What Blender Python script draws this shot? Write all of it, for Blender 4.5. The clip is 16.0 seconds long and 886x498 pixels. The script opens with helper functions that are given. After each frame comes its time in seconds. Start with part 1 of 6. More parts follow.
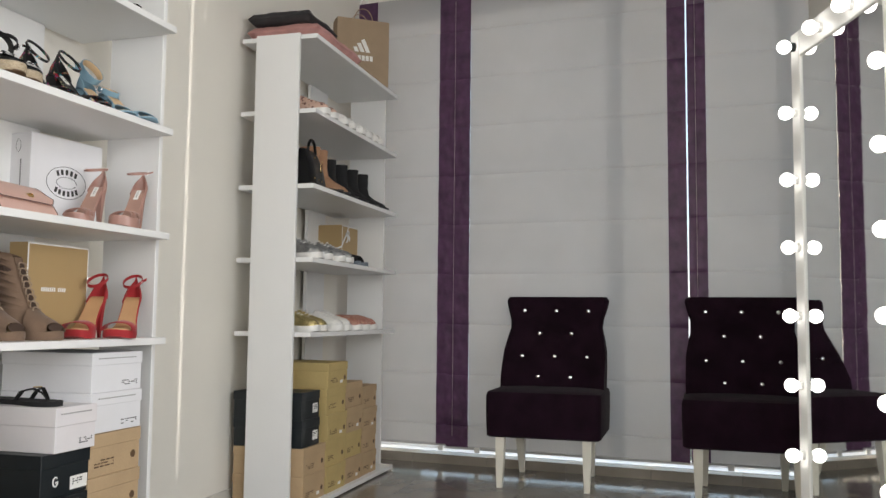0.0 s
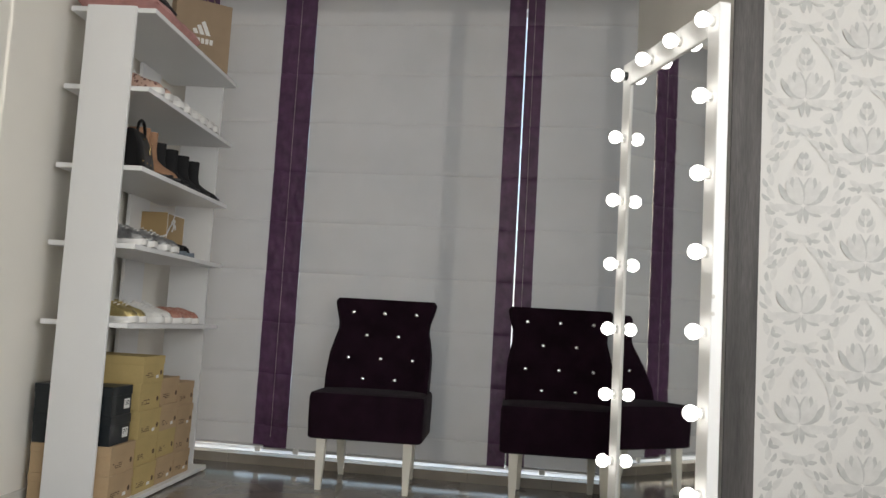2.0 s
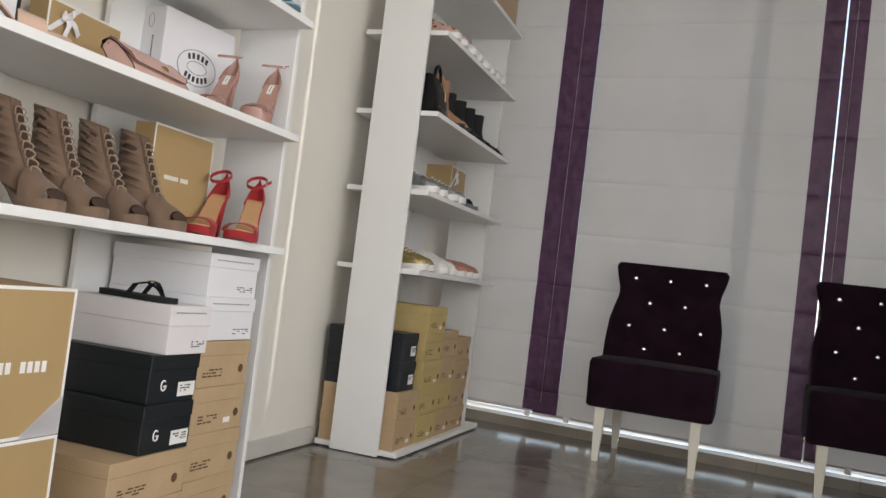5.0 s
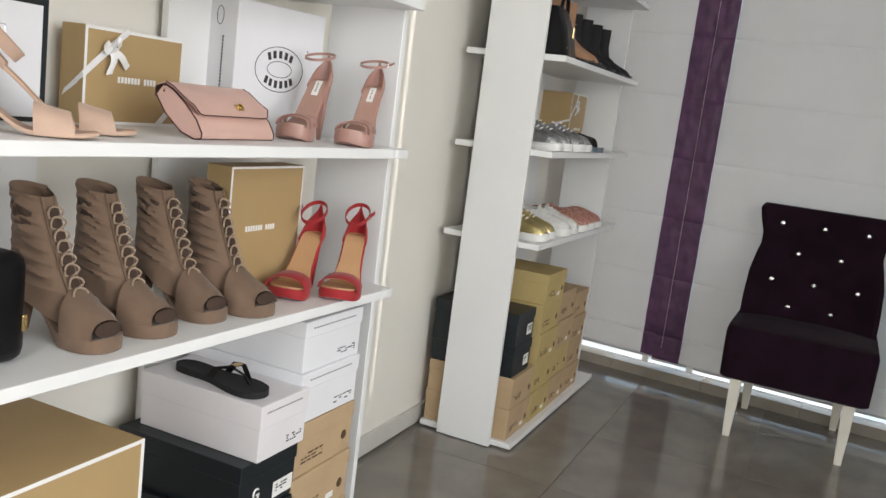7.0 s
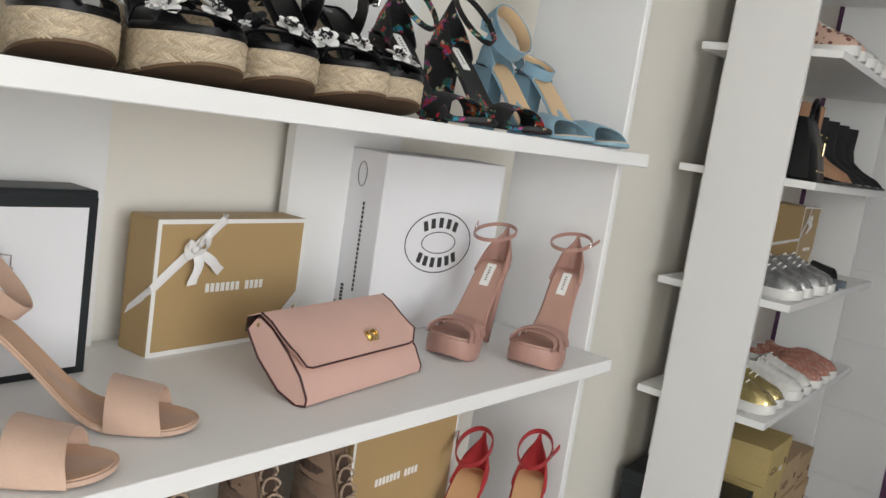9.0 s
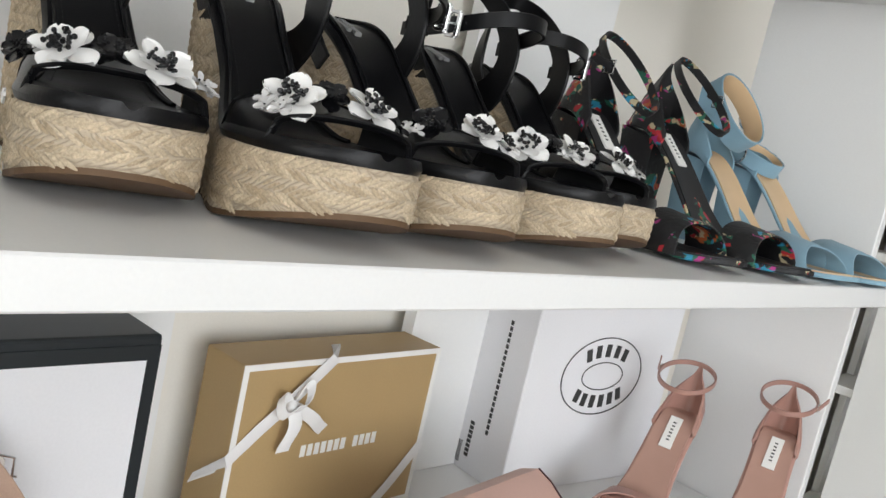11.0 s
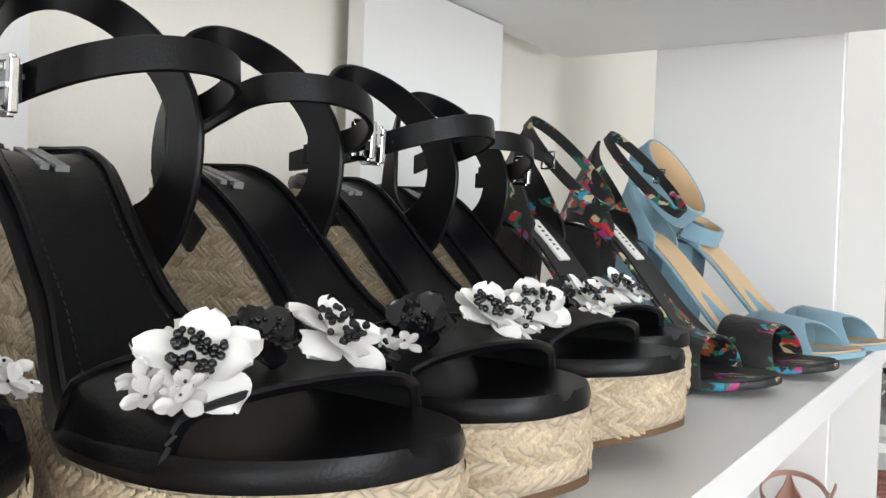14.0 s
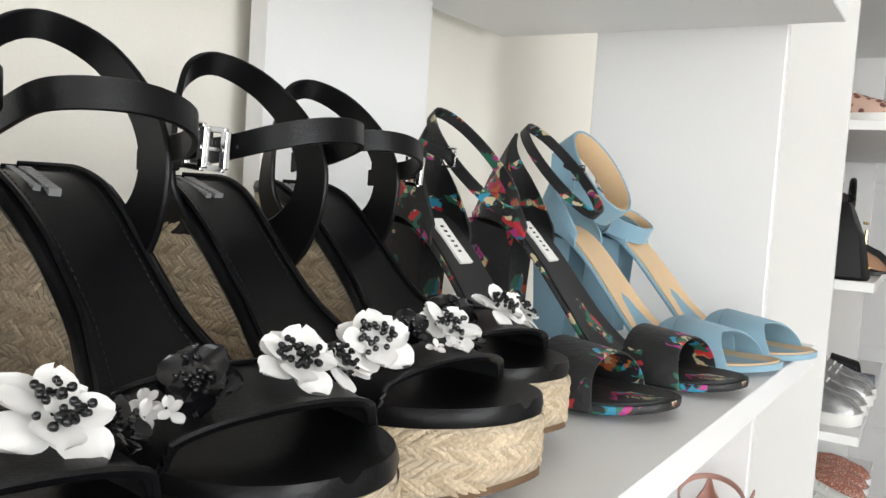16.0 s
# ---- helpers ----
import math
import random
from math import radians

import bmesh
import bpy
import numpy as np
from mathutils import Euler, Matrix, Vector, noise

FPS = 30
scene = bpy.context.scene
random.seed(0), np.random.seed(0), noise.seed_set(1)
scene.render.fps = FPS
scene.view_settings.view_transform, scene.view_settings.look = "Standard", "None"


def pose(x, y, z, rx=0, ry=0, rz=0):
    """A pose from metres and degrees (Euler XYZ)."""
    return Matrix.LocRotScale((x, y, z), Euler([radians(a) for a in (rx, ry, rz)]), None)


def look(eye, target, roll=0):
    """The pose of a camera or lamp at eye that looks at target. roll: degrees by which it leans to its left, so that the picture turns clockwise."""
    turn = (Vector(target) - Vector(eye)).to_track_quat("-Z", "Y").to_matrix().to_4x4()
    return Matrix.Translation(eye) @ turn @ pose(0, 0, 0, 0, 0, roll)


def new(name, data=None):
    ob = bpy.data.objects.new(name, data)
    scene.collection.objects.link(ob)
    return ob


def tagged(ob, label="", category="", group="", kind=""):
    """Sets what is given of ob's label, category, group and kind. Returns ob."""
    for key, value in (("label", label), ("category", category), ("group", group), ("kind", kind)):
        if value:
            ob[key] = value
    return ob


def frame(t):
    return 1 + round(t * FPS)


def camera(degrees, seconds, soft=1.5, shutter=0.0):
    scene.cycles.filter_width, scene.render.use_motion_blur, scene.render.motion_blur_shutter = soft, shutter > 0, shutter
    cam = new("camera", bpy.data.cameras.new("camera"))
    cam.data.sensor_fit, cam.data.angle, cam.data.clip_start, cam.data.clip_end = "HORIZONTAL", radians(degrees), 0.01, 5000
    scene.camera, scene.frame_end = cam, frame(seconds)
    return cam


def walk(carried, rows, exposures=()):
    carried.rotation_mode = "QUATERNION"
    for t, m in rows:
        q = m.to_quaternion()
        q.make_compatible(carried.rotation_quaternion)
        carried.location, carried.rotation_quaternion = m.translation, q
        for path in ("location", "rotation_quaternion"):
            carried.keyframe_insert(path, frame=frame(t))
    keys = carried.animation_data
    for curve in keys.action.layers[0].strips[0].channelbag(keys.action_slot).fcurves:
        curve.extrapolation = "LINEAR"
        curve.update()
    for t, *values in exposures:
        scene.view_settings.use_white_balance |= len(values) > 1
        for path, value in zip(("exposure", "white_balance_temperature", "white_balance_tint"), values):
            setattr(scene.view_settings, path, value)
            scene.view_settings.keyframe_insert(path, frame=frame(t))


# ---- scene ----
import itertools
cam = camera(55.3, 16.0)
PATH = [
    (0, (1.162, 0.605, 0.889), (0.619, 2.523, 1.049), 0.6),
    (0.5, (1.146, 0.605, 0.892), (0.716, 2.551, 1.061), 1.4),
    (1, (1.139, 0.611, 0.894), (0.822, 2.578, 1.07), 2.2),
    (1.5, (1.129, 0.616, 0.887), (0.917, 2.597, 1.068), 3.0),
    (2, (1.115, 0.614, 0.877), (0.977, 2.601, 1.059), 3.3),
    (2.5, (1.096, 0.616, 0.879), (0.987, 2.604, 1.067), 2.8),
    (3, (1.088, 0.614, 0.87), (0.915, 2.595, 1.084), 1.9),
    (3.5, (1.071, 0.653, 0.841), (0.779, 2.618, 1.076), 2.2),
    (4, (1.021, 0.701, 0.792), (0.606, 2.645, 1.013), 3.7),
    (4.5, (0.925, 0.762, 0.749), (0.37, 2.674, 0.931), 6.0),
    (5, (0.831, 0.811, 0.756), (0.156, 2.691, 0.844), 7.0),
    (5.2, (0.774, 0.843, 0.785), (0.072, 2.715, 0.803), 7.7),
    (7.3, (0.428, 1.282, 1.331), (-0.404, 3.07, 0.995), 6.9),
    (7.5, (0.393, 1.325, 1.363), (-0.462, 3.105, 1.044), 6.9),
    (8, (0.28, 1.469, 1.432), (-0.659, 3.213, 1.156), 7.1),
    (8.5, (0.188, 1.593, 1.481), (-0.85, 3.282, 1.221), 7.3),
    (9, (0.095, 1.729, 1.504), (-1.066, 3.332, 1.218), 8.6),
    (9.5, (0.017, 1.828, 1.524), (-1.274, 3.315, 1.178), 10.4),
    (10, (-0.061, 1.876, 1.545), (-1.438, 3.279, 1.179), 11.9),
    (10.2, (-0.089, 1.887, 1.55), (-1.478, 3.282, 1.198), 12.1),
    (12.3, (-0.402, 1.989, 1.636), (-1.455, 3.676, 1.427), 11.4),
    (12.5, (-0.41, 1.997, 1.64), (-1.438, 3.7, 1.431), 10.7),
    (13, (-0.417, 2.013, 1.637), (-1.425, 3.731, 1.458), 8.0),
    (13.5, (-0.414, 2.028, 1.626), (-1.439, 3.742, 1.518), 4.9),
    (14, (-0.411, 2.04, 1.61), (-1.459, 3.742, 1.56), 1.9),
    (14.5, (-0.404, 2.053, 1.597), (-1.473, 3.743, 1.54), 0.7),
    (15, (-0.4, 2.072, 1.59), (-1.46, 3.765, 1.484), 1.1),
    (15.5, (-0.39, 2.093, 1.606), (-1.416, 3.804, 1.462), 2.5),
    (16, (-0.386, 2.104, 1.638), (-1.373, 3.839, 1.505), 3.8),
]
EXPOSURES = [(0.0, 0.03, 6500, 10), (1.5, -0.2, 6450, 10), (2.0, -0.2, 6500, 10), (2.5, -0.36, 7700, 8), (3.0, -0.67, 9600, 10), (3.5, -0.6, 8000, 11), (4.0, -0.68, 7000, 11), (4.5, -0.45, 6800, 12), (5.0, -0.05, 6600, 12), (7.5, 0.2, 6400, 9), (8.0, -0.1, 6700, 11), (8.5, -0.02, 6550, 10), (9.5, -0.05, 6400, 9), (10.2, -0.15, 6350, 9), (12.3, 0.8, 6200, 9), (13.0, 0.75, 6300, 9), (13.5, 0.72, 6350, 9), (14.0, 0.5, 6250, 9), (15.5, 0.45, 6200, 9), (16.0, 0.62, 6350, 9)]
walk(cam, [(t, look(eye, target, roll)) for t, eye, target, roll in PATH], EXPOSURES)

# ---- world and light ----
world = bpy.data.worlds.new("sky")
scene.world = world
world.use_nodes = True
wn = world.node_tree.nodes
sky = wn.new("ShaderNodeTexSky")
sky.sky_type, sky.sun_disc = "NISHITA", False
SUN_DIR = Vector((-2.10, -1.78, -0.42)).normalized()
sky.sun_elevation = math.asin(-SUN_DIR.z)
sky.sun_rotation = math.atan2(-SUN_DIR.x, -SUN_DIR.y)
world.node_tree.links.new(sky.outputs[0], wn["Background"].inputs[0])
wn["Background"].inputs[1].default_value = 0.15


def lamp(name, kind, m, energy, colour, **settings):
    data = bpy.data.lights.new(name, kind)
    data.energy, data.color = energy, colour
    for key, value in settings.items():
        if key == "angle":
            data.angle = value
        elif key == "size":
            data.shape, data.size = "RECTANGLE", value
        elif key == "size_y":
            data.size_y = value
    ob = new(name, data)
    ob.matrix_world = m
    return ob


sun = lamp("sun", "SUN", look((0, 0, 6), Vector((0, 0, 6)) + SUN_DIR), 5.0, (1.0, 0.95, 0.87), angle=radians(0.45))
# added fill lamps in two unseen openings behind the walk; daylight behind the blinds
lamp("fill_light_side", "AREA", look((3.17, 0.9, 1.75), (0.0, 0.9, 1.1)), 105, (0.98, 0.98, 1.0), size=3.0, size_y=2.1)
lamp("fill_light_back", "AREA", look((1.0, -1.47, 1.55), (1.0, 2.0, 1.3)), 42, (0.98, 0.98, 1.0), size=2.6, size_y=2.1)
lamp("window_light_blinds", "AREA", look((1.45, 6.02, 1.55), (0.95, 3.0, 1.5)), 52, (0.62, 0.80, 1.0), size=4.2, size_y=2.8)


# ---- materials ----
def mat(name, colour, rough=0.5, metal=0.0, var=0.08, scale=6.0, grain=0.0, grain_scale=400.0, bump=0.0, bump_scale=300.0,
        stretch=(1, 1, 1), sheen=0.0, coat=0.0, spec=0.5):
    """Procedural surface: base colour with two scales of variation, and fine relief."""
    m = bpy.data.materials.new(name)
    m.use_nodes = True
    nt = m.node_tree
    p = nt.nodes["Principled BSDF"]
    p.inputs["Roughness"].default_value, p.inputs["Metallic"].default_value = rough, metal
    p.inputs["Specular IOR Level"].default_value = spec
    p.inputs["Coat Weight"].default_value = coat
    if sheen:
        p.inputs["Sheen Weight"].default_value, p.inputs["Sheen Roughness"].default_value = sheen, 0.4
    co = nt.nodes.new("ShaderNodeTexCoord")
    mp = nt.nodes.new("ShaderNodeMapping")
    mp.inputs["Scale"].default_value = stretch
    nt.links.new(co.outputs["Object"], mp.inputs[0])
    big = nt.nodes.new("ShaderNodeTexNoise")
    big.inputs["Scale"].default_value, big.inputs["Detail"].default_value = scale, 5
    fine = nt.nodes.new("ShaderNodeTexNoise")
    fine.inputs["Scale"].default_value, fine.inputs["Detail"].default_value = grain_scale, 3
    for n in (big, fine):
        nt.links.new(mp.outputs[0], n.inputs["Vector"])
    ramp = nt.nodes.new("ShaderNodeMapRange")
    ramp.inputs["From Min"].default_value, ramp.inputs["From Max"].default_value = 0.3, 0.7
    ramp.inputs["To Min"].default_value, ramp.inputs["To Max"].default_value = 1 - var, 1 + var
    nt.links.new(big.outputs[0], ramp.inputs[0])
    ramp2 = nt.nodes.new("ShaderNodeMapRange")
    ramp2.inputs["From Min"].default_value, ramp2.inputs["From Max"].default_value = 0.3, 0.7
    ramp2.inputs["To Min"].default_value, ramp2.inputs["To Max"].default_value = 1 - grain, 1 + grain
    nt.links.new(fine.outputs[0], ramp2.inputs[0])
    mul = nt.nodes.new("ShaderNodeMath")
    mul.operation = "MULTIPLY"
    nt.links.new(ramp.outputs[0], mul.inputs[0])
    nt.links.new(ramp2.outputs[0], mul.inputs[1])
    vm = nt.nodes.new("ShaderNodeVectorMath")
    vm.operation = "SCALE"
    vm.inputs[0].default_value = colour
    nt.links.new(mul.outputs[0], vm.inputs["Scale"])
    nt.links.new(vm.outputs[0], p.inputs["Base Color"])
    if bump:
        bt = nt.nodes.new("ShaderNodeTexNoise")
        bt.inputs["Scale"].default_value, bt.inputs["Detail"].default_value = bump_scale, 4
        nt.links.new(mp.outputs[0], bt.inputs["Vector"])
        b = nt.nodes.new("ShaderNodeBump")
        b.inputs["Strength"].default_value, b.inputs["Distance"].default_value = bump, 0.002
        nt.links.new(bt.outputs[0], b.inputs["Height"])
        nt.links.new(b.outputs[0], p.inputs["Normal"])
    return m


def ramp_node(nt, stops):
    r = nt.nodes.new("ShaderNodeValToRGB")
    while len(r.color_ramp.elements) < len(stops):
        r.color_ramp.elements.new(0.5)
    for e, (pos, col) in zip(r.color_ramp.elements, stops):
        e.position, e.color = pos, (*col, 1)
    return r


M_WALL = mat("cream wall paint", (0.80, 0.77, 0.70), 0.7, var=0.03, scale=1.5, grain=0.015, bump=0.15, bump_scale=120)
M_CEIL = mat("white ceiling paint", (0.80, 0.80, 0.78), 0.8, var=0.02)
M_BOARD = mat("white melamine board", (0.80, 0.80, 0.79), 0.38, var=0.02, scale=3, grain=0.01, bump=0.05, bump_scale=500)
M_TILE = mat("polished grey-beige floor tile", (0.20, 0.18, 0.155), 0.13, var=0.16, scale=5, grain=0.05, grain_scale=160)
M_KERB = mat("beige sill tile", (0.30, 0.265, 0.22), 0.35, var=0.1, scale=7)
M_SKIRT = mat("pale skirting tile", (0.62, 0.60, 0.55), 0.3, var=0.05)
M_ALU = mat("white window profile", (0.75, 0.77, 0.78), 0.35, var=0.03)
M_VELVET = mat("aubergine velvet", (0.014, 0.005, 0.011), 0.9, var=0.35, scale=9, grain=0.2, grain_scale=700, bump=0.2, bump_scale=900, sheen=0.04, spec=0.12)
M_LEG = mat("cream painted wood", (0.78, 0.75, 0.66), 0.35, var=0.04)
M_CRYSTAL = mat("cut crystal button", (0.85, 0.86, 0.88), 0.12, metal=0.9, var=0.1)
M_KRAFT = mat("brown kraft cardboard", (0.47, 0.335, 0.195), 0.75, var=0.06, scale=9, grain=0.05, grain_scale=250, bump=0.08, bump_scale=200)
M_KRAFTY = mat("yellowish kraft cardboard", (0.50, 0.38, 0.16), 0.75, var=0.06, scale=9, grain=0.05, grain_scale=250)
M_GOLDBOX = mat("tan gift cardboard", (0.42, 0.29, 0.135), 0.5, var=0.04, scale=5, grain=0.03, grain_scale=500)
M_WHITEBOX = mat("white cardboard", (0.78, 0.78, 0.80), 0.55, var=0.03, scale=6, grain=0.015)
M_LILACBOX = mat("off-white cardboard", (0.74, 0.71, 0.72), 0.6, var=0.04, scale=6)
M_BLACKBOX = mat("black cardboard", (0.007, 0.011, 0.014), 0.45, var=0.2, scale=6)
M_PRINT = mat("dark print", (0.03, 0.03, 0.03), 0.6, var=0.1)
M_PRINTB = mat("brown print", (0.10, 0.055, 0.025), 0.7, var=0.1)
M_PRINTW = mat("white print", (0.82, 0.81, 0.78), 0.5, var=0.03)
M_FRAME = mat("white lacquered frame", (0.80, 0.80, 0.78), 0.3, var=0.02)
M_DARKWOOD = mat("dark grey wood covering", (0.055, 0.050, 0.047), 0.6, var=0.5, scale=5, grain=0.25, grain_scale=60, stretch=(4, 4, 0.35), bump=0.3, bump_scale=40)

M_MIRROR = bpy.data.materials.new("mirror silver")
M_MIRROR.use_nodes = True
_p = M_MIRROR.node_tree.nodes["Principled BSDF"]
_p.inputs["Metallic"].default_value, _p.inputs["Roughness"].default_value = 1.0, 0.02
_p.inputs["Base Color"].default_value = (0.86, 0.88, 0.88, 1)

M_BULB = bpy.data.materials.new("lit opal bulb")
M_BULB.use_nodes = True
_p = M_BULB.node_tree.nodes["Principled BSDF"]
_p.inputs["Base Color"].default_value = (0.9, 0.9, 0.9, 1)
_p.inputs["Emission Color"].default_value = (1.0, 0.96, 0.90, 1)
_p.inputs["Emission Strength"].default_value = 6.0

M_GLASS = bpy.data.materials.new("window glass")
M_GLASS.use_nodes = True
_p = M_GLASS.node_tree.nodes["Principled BSDF"]
_p.inputs["Transmission Weight"].default_value, _p.inputs["Roughness"].default_value, _p.inputs["IOR"].default_value = 1.0, 0.0, 1.1


def blind_cloth(name, colour, rough, through_light, satin):
    """Woven blind cloth that lets a little daylight through."""
    m = mat(name, colour, rough, var=0.06 if not satin else 0.35, scale=2.5 if not satin else 14, grain=0.05, grain_scale=900,
            bump=0.12 if not satin else 0.7, bump_scale=700 if not satin else 45, sheen=0.0 if not satin else 0.3)
    nt = m.node_tree
    p, out = nt.nodes["Principled BSDF"], nt.nodes["Material Output"]
    tr = nt.nodes.new("ShaderNodeBsdfTranslucent")
    tr.inputs[0].default_value = (*colour, 1)
    mix = nt.nodes.new("ShaderNodeMixShader")
    mix.inputs[0].default_value = through_light
    nt.links.new(p.outputs[0], mix.inputs[1])
    nt.links.new(tr.outputs[0], mix.inputs[2])
    nt.links.new(mix.outputs[0], out.inputs[0])
    return m


M_BLIND = blind_cloth("grey woven blind cloth", (0.47, 0.465, 0.46), 0.85, 0.085, False)
M_PURPLE = blind_cloth("purple satin band", (0.085, 0.034, 0.085), 0.45, 0.02, True)


M_PAPER = mat("cream wallpaper", (0.57, 0.56, 0.53), 0.6, var=0.03, scale=4, grain=0.02, bump=0.1, bump_scale=300)
M_PAPERGREY = mat("grey wallpaper print", (0.40, 0.40, 0.382), 0.55, var=0.12, scale=30)
M_PAPERPALE = mat("pale grey wallpaper print", (0.50, 0.495, 0.472), 0.55, var=0.08, scale=30)


# ---- mesh helpers ----
def mesh_of(bm, name, material, smooth=False):
    me = bpy.data.meshes.new(name)
    bmesh.ops.recalc_face_normals(bm, faces=bm.faces)
    bm.to_mesh(me)
    bm.free()
    for mm in material if isinstance(material, (list, tuple)) else (material,):
        me.materials.append(mm)
    if smooth:
        me.shade_smooth()
        me.set_sharp_from_angle(angle=radians(40))
    return me


def part(name, bm, material, parent=None, label="", smooth=False, kind=""):
    ob = new(name, mesh_of(bm, name, material, smooth))
    if parent:
        ob.parent = parent
    return tagged(ob, label=label, kind=kind)


def thing(name, m, label, category, group=""):
    ob = new(name)
    ob.empty_display_size = 0.05
    ob.matrix_world = m
    return tagged(ob, label, category, group)


def structure(name, bm, material, label, category, smooth=False):
    return tagged(part(name, bm, material, smooth=smooth), label, category, kind="structure")


def box(x0, x1, y0, y1, z0, z1, bevel=0.0, bm=None, m=None, segments=2):
    own = bmesh.new()
    bmesh.ops.create_cube(own, size=1.0)
    for v in own.verts:
        v.co = Vector((x0 + (v.co.x + 0.5) * (x1 - x0), y0 + (v.co.y + 0.5) * (y1 - y0), z0 + (v.co.z + 0.5) * (z1 - z0)))
    if bevel:
        bmesh.ops.bevel(own, geom=list(own.edges), offset=bevel, segments=segments, profile=0.5, affect="EDGES")
    return joined(own, bm, m)


def joined(own, bm=None, m=None):
    """Moves own by m and, where bm is given, adds it to bm."""
    if m is not None:
        bmesh.ops.transform(own, matrix=m, verts=own.verts)
    if bm is None:
        return own
    me = bpy.data.meshes.new("join")
    own.to_mesh(me)
    own.free()
    bm.from_mesh(me)
    bpy.data.meshes.remove(me)
    return bm


def loft(rings, bm=None, closed=True, cap=True):
    """A skin through rings of equally many points."""
    bm = bm or bmesh.new()
    vs = [[bm.verts.new(p) for p in r] for r in rings]
    n = len(rings[0])
    for a, b in zip(vs, vs[1:]):
        for i in range(n if closed else n - 1):
            j = (i + 1) % n
            bm.faces.new((a[i], a[j], b[j], b[i]))
    if cap and closed:
        bm.faces.new(vs[0])
        bm.faces.new(vs[-1])
    return bm


def tube(points, r, bm=None, n=8, loop=False):
    """A round cord along points; r is one radius or one for each point."""
    pts = [Vector(p) for p in points]
    rings = []
    k = len(pts)
    up = Vector((0.12, 0.31, 0.94))
    for i, p in enumerate(pts):
        a = pts[(i - 1) % k] if loop or i else pts[0]
        b = pts[(i + 1) % k] if loop or i < k - 1 else pts[-1]
        t = (b - a).normalized()
        side = t.cross(up)
        if side.length < 0.05:
            side = t.cross(Vector((1, 0, 0)))
        side.normalize()
        other = side.cross(t)
        rad = r[i] if isinstance(r, (list, tuple)) else r
        rings.append([p + rad * (math.cos(w) * side + math.sin(w) * other) for w in (2 * math.pi * q / n for q in range(n))])
    if loop:
        rings.append(rings[0])
        bm = loft(rings, bm, cap=False)
        bmesh.ops.remove_doubles(bm, verts=bm.verts, dist=1e-6)
        return bm
    return loft(rings, bm)


def ribbon(points, widths, thick, bm=None, loop=False):
    """A flat strap along points; widths are its width vectors."""
    pts, k, rings = [Vector(p) for p in points], len(points), []
    for i, p in enumerate(pts):
        a = pts[(i - 1) % k] if loop or i else pts[0]
        b = pts[(i + 1) % k] if loop or i < k - 1 else pts[-1]
        t = (b - a).normalized()
        w = Vector(widths[i])
        n = t.cross(w).normalized() * thick / 2
        h = w / 2
        rings.append([p - h - n * 0.4, p - h * 0.94 - n, p + h * 0.94 - n, p + h - n * 0.4, p + h + n * 0.4, p + h * 0.94 + n, p - h * 0.94 + n, p - h + n * 0.4])
    if loop:
        rings.append([v.copy() for v in rings[0]])
        bm = loft(rings, bm, cap=False)
        bmesh.ops.remove_doubles(bm, verts=bm.verts, dist=1e-6)
        return bm
    return loft(rings, bm)


def ball(c, r, bm=None, seg=10, squash=1.0):
    own = bmesh.new()
    bmesh.ops.create_uvsphere(own, u_segments=seg, v_segments=max(5, seg * 2 // 3), radius=r)
    return joined(own, bm, Matrix.Translation(c) @ Matrix.Diagonal((1, 1, squash, 1)))


def lathe(profile, n=16, bm=None, m=None):
    rings = [[Vector((r * math.cos(2 * math.pi * i / n), r * math.sin(2 * math.pi * i / n), z)) for i in range(n)] for r, z in profile]
    own = loft(rings)
    return joined(own, bm, m)


# ---- the room ----
ZC = 3.05
WX = -0.90                      # left wall
A_BLIND = radians(-5.2)         # the window wall is not square to the left wall
BL = Matrix.Translation((-0.9, 5.772, 0)) @ Matrix.Rotation(A_BLIND, 4, "Z")  # x along the blinds, -y into the room

bm = box(-1.1, 4.2, -1.8, 7.2, -0.12, -0.006)
floor = structure("floor", bm, mat("grey tile grout", (0.185, 0.168, 0.145), 0.35), "polished grey-beige tiled floor", "floor")
structure("ceiling", box(-1.1, 3.4, -1.7, 6.6, ZC, ZC + 0.12), M_CEIL, "plain white painted ceiling", "ceiling")
structure("wall_left", box(WX - 0.15, WX, -1.7, 6.6, 0, ZC), M_WALL, "cream painted plaster wall behind the shoe shelves", "wall")
structure("baseboard", box(WX, WX + 0.012, -1.5, 5.70, 0.0, 0.075, 0.002), M_SKIRT, "pale tile skirting along the cream wall", "baseboard")


def wall_with_hole(name, label, x0, x1, y0, y1, along, a0, a1, z0, z1):
    """An unseen wall with an opening added for a fill lamp, from a0 to a1 along x or y and z0 to z1."""
    b = bmesh.new()
    if along == "y":
        box(x0, x1, y0, a0, 0, ZC, bm=b), box(x0, x1, a1, y1, 0, ZC, bm=b)
        box(x0, x1, a0, a1, 0, z0, bm=b), box(x0, x1, a0, a1, z1, ZC, bm=b)
    else:
        box(x0, a0, y0, y1, 0, ZC, bm=b), box(a1, x1, y0, y1, 0, ZC, bm=b)
        box(a0, a1, y0, y1, 0, z0, bm=b), box(a0, a1, y0, y1, z1, ZC, bm=b)
    return structure(name, b, M_WALL, label, "wall")


wall_with_hole("wall_right", "unseen cream wall with an opening added for the fill light", 3.2, 3.35, -1.7, 5.3, "y", -0.6, 2.4, 0.7, 2.8)
wall_with_hole("wall_back", "unseen cream wall with an opening added for the fill light", -1.05, 3.35, -1.65, -1.5, "x", -0.3, 2.3, 0.5, 2.6)

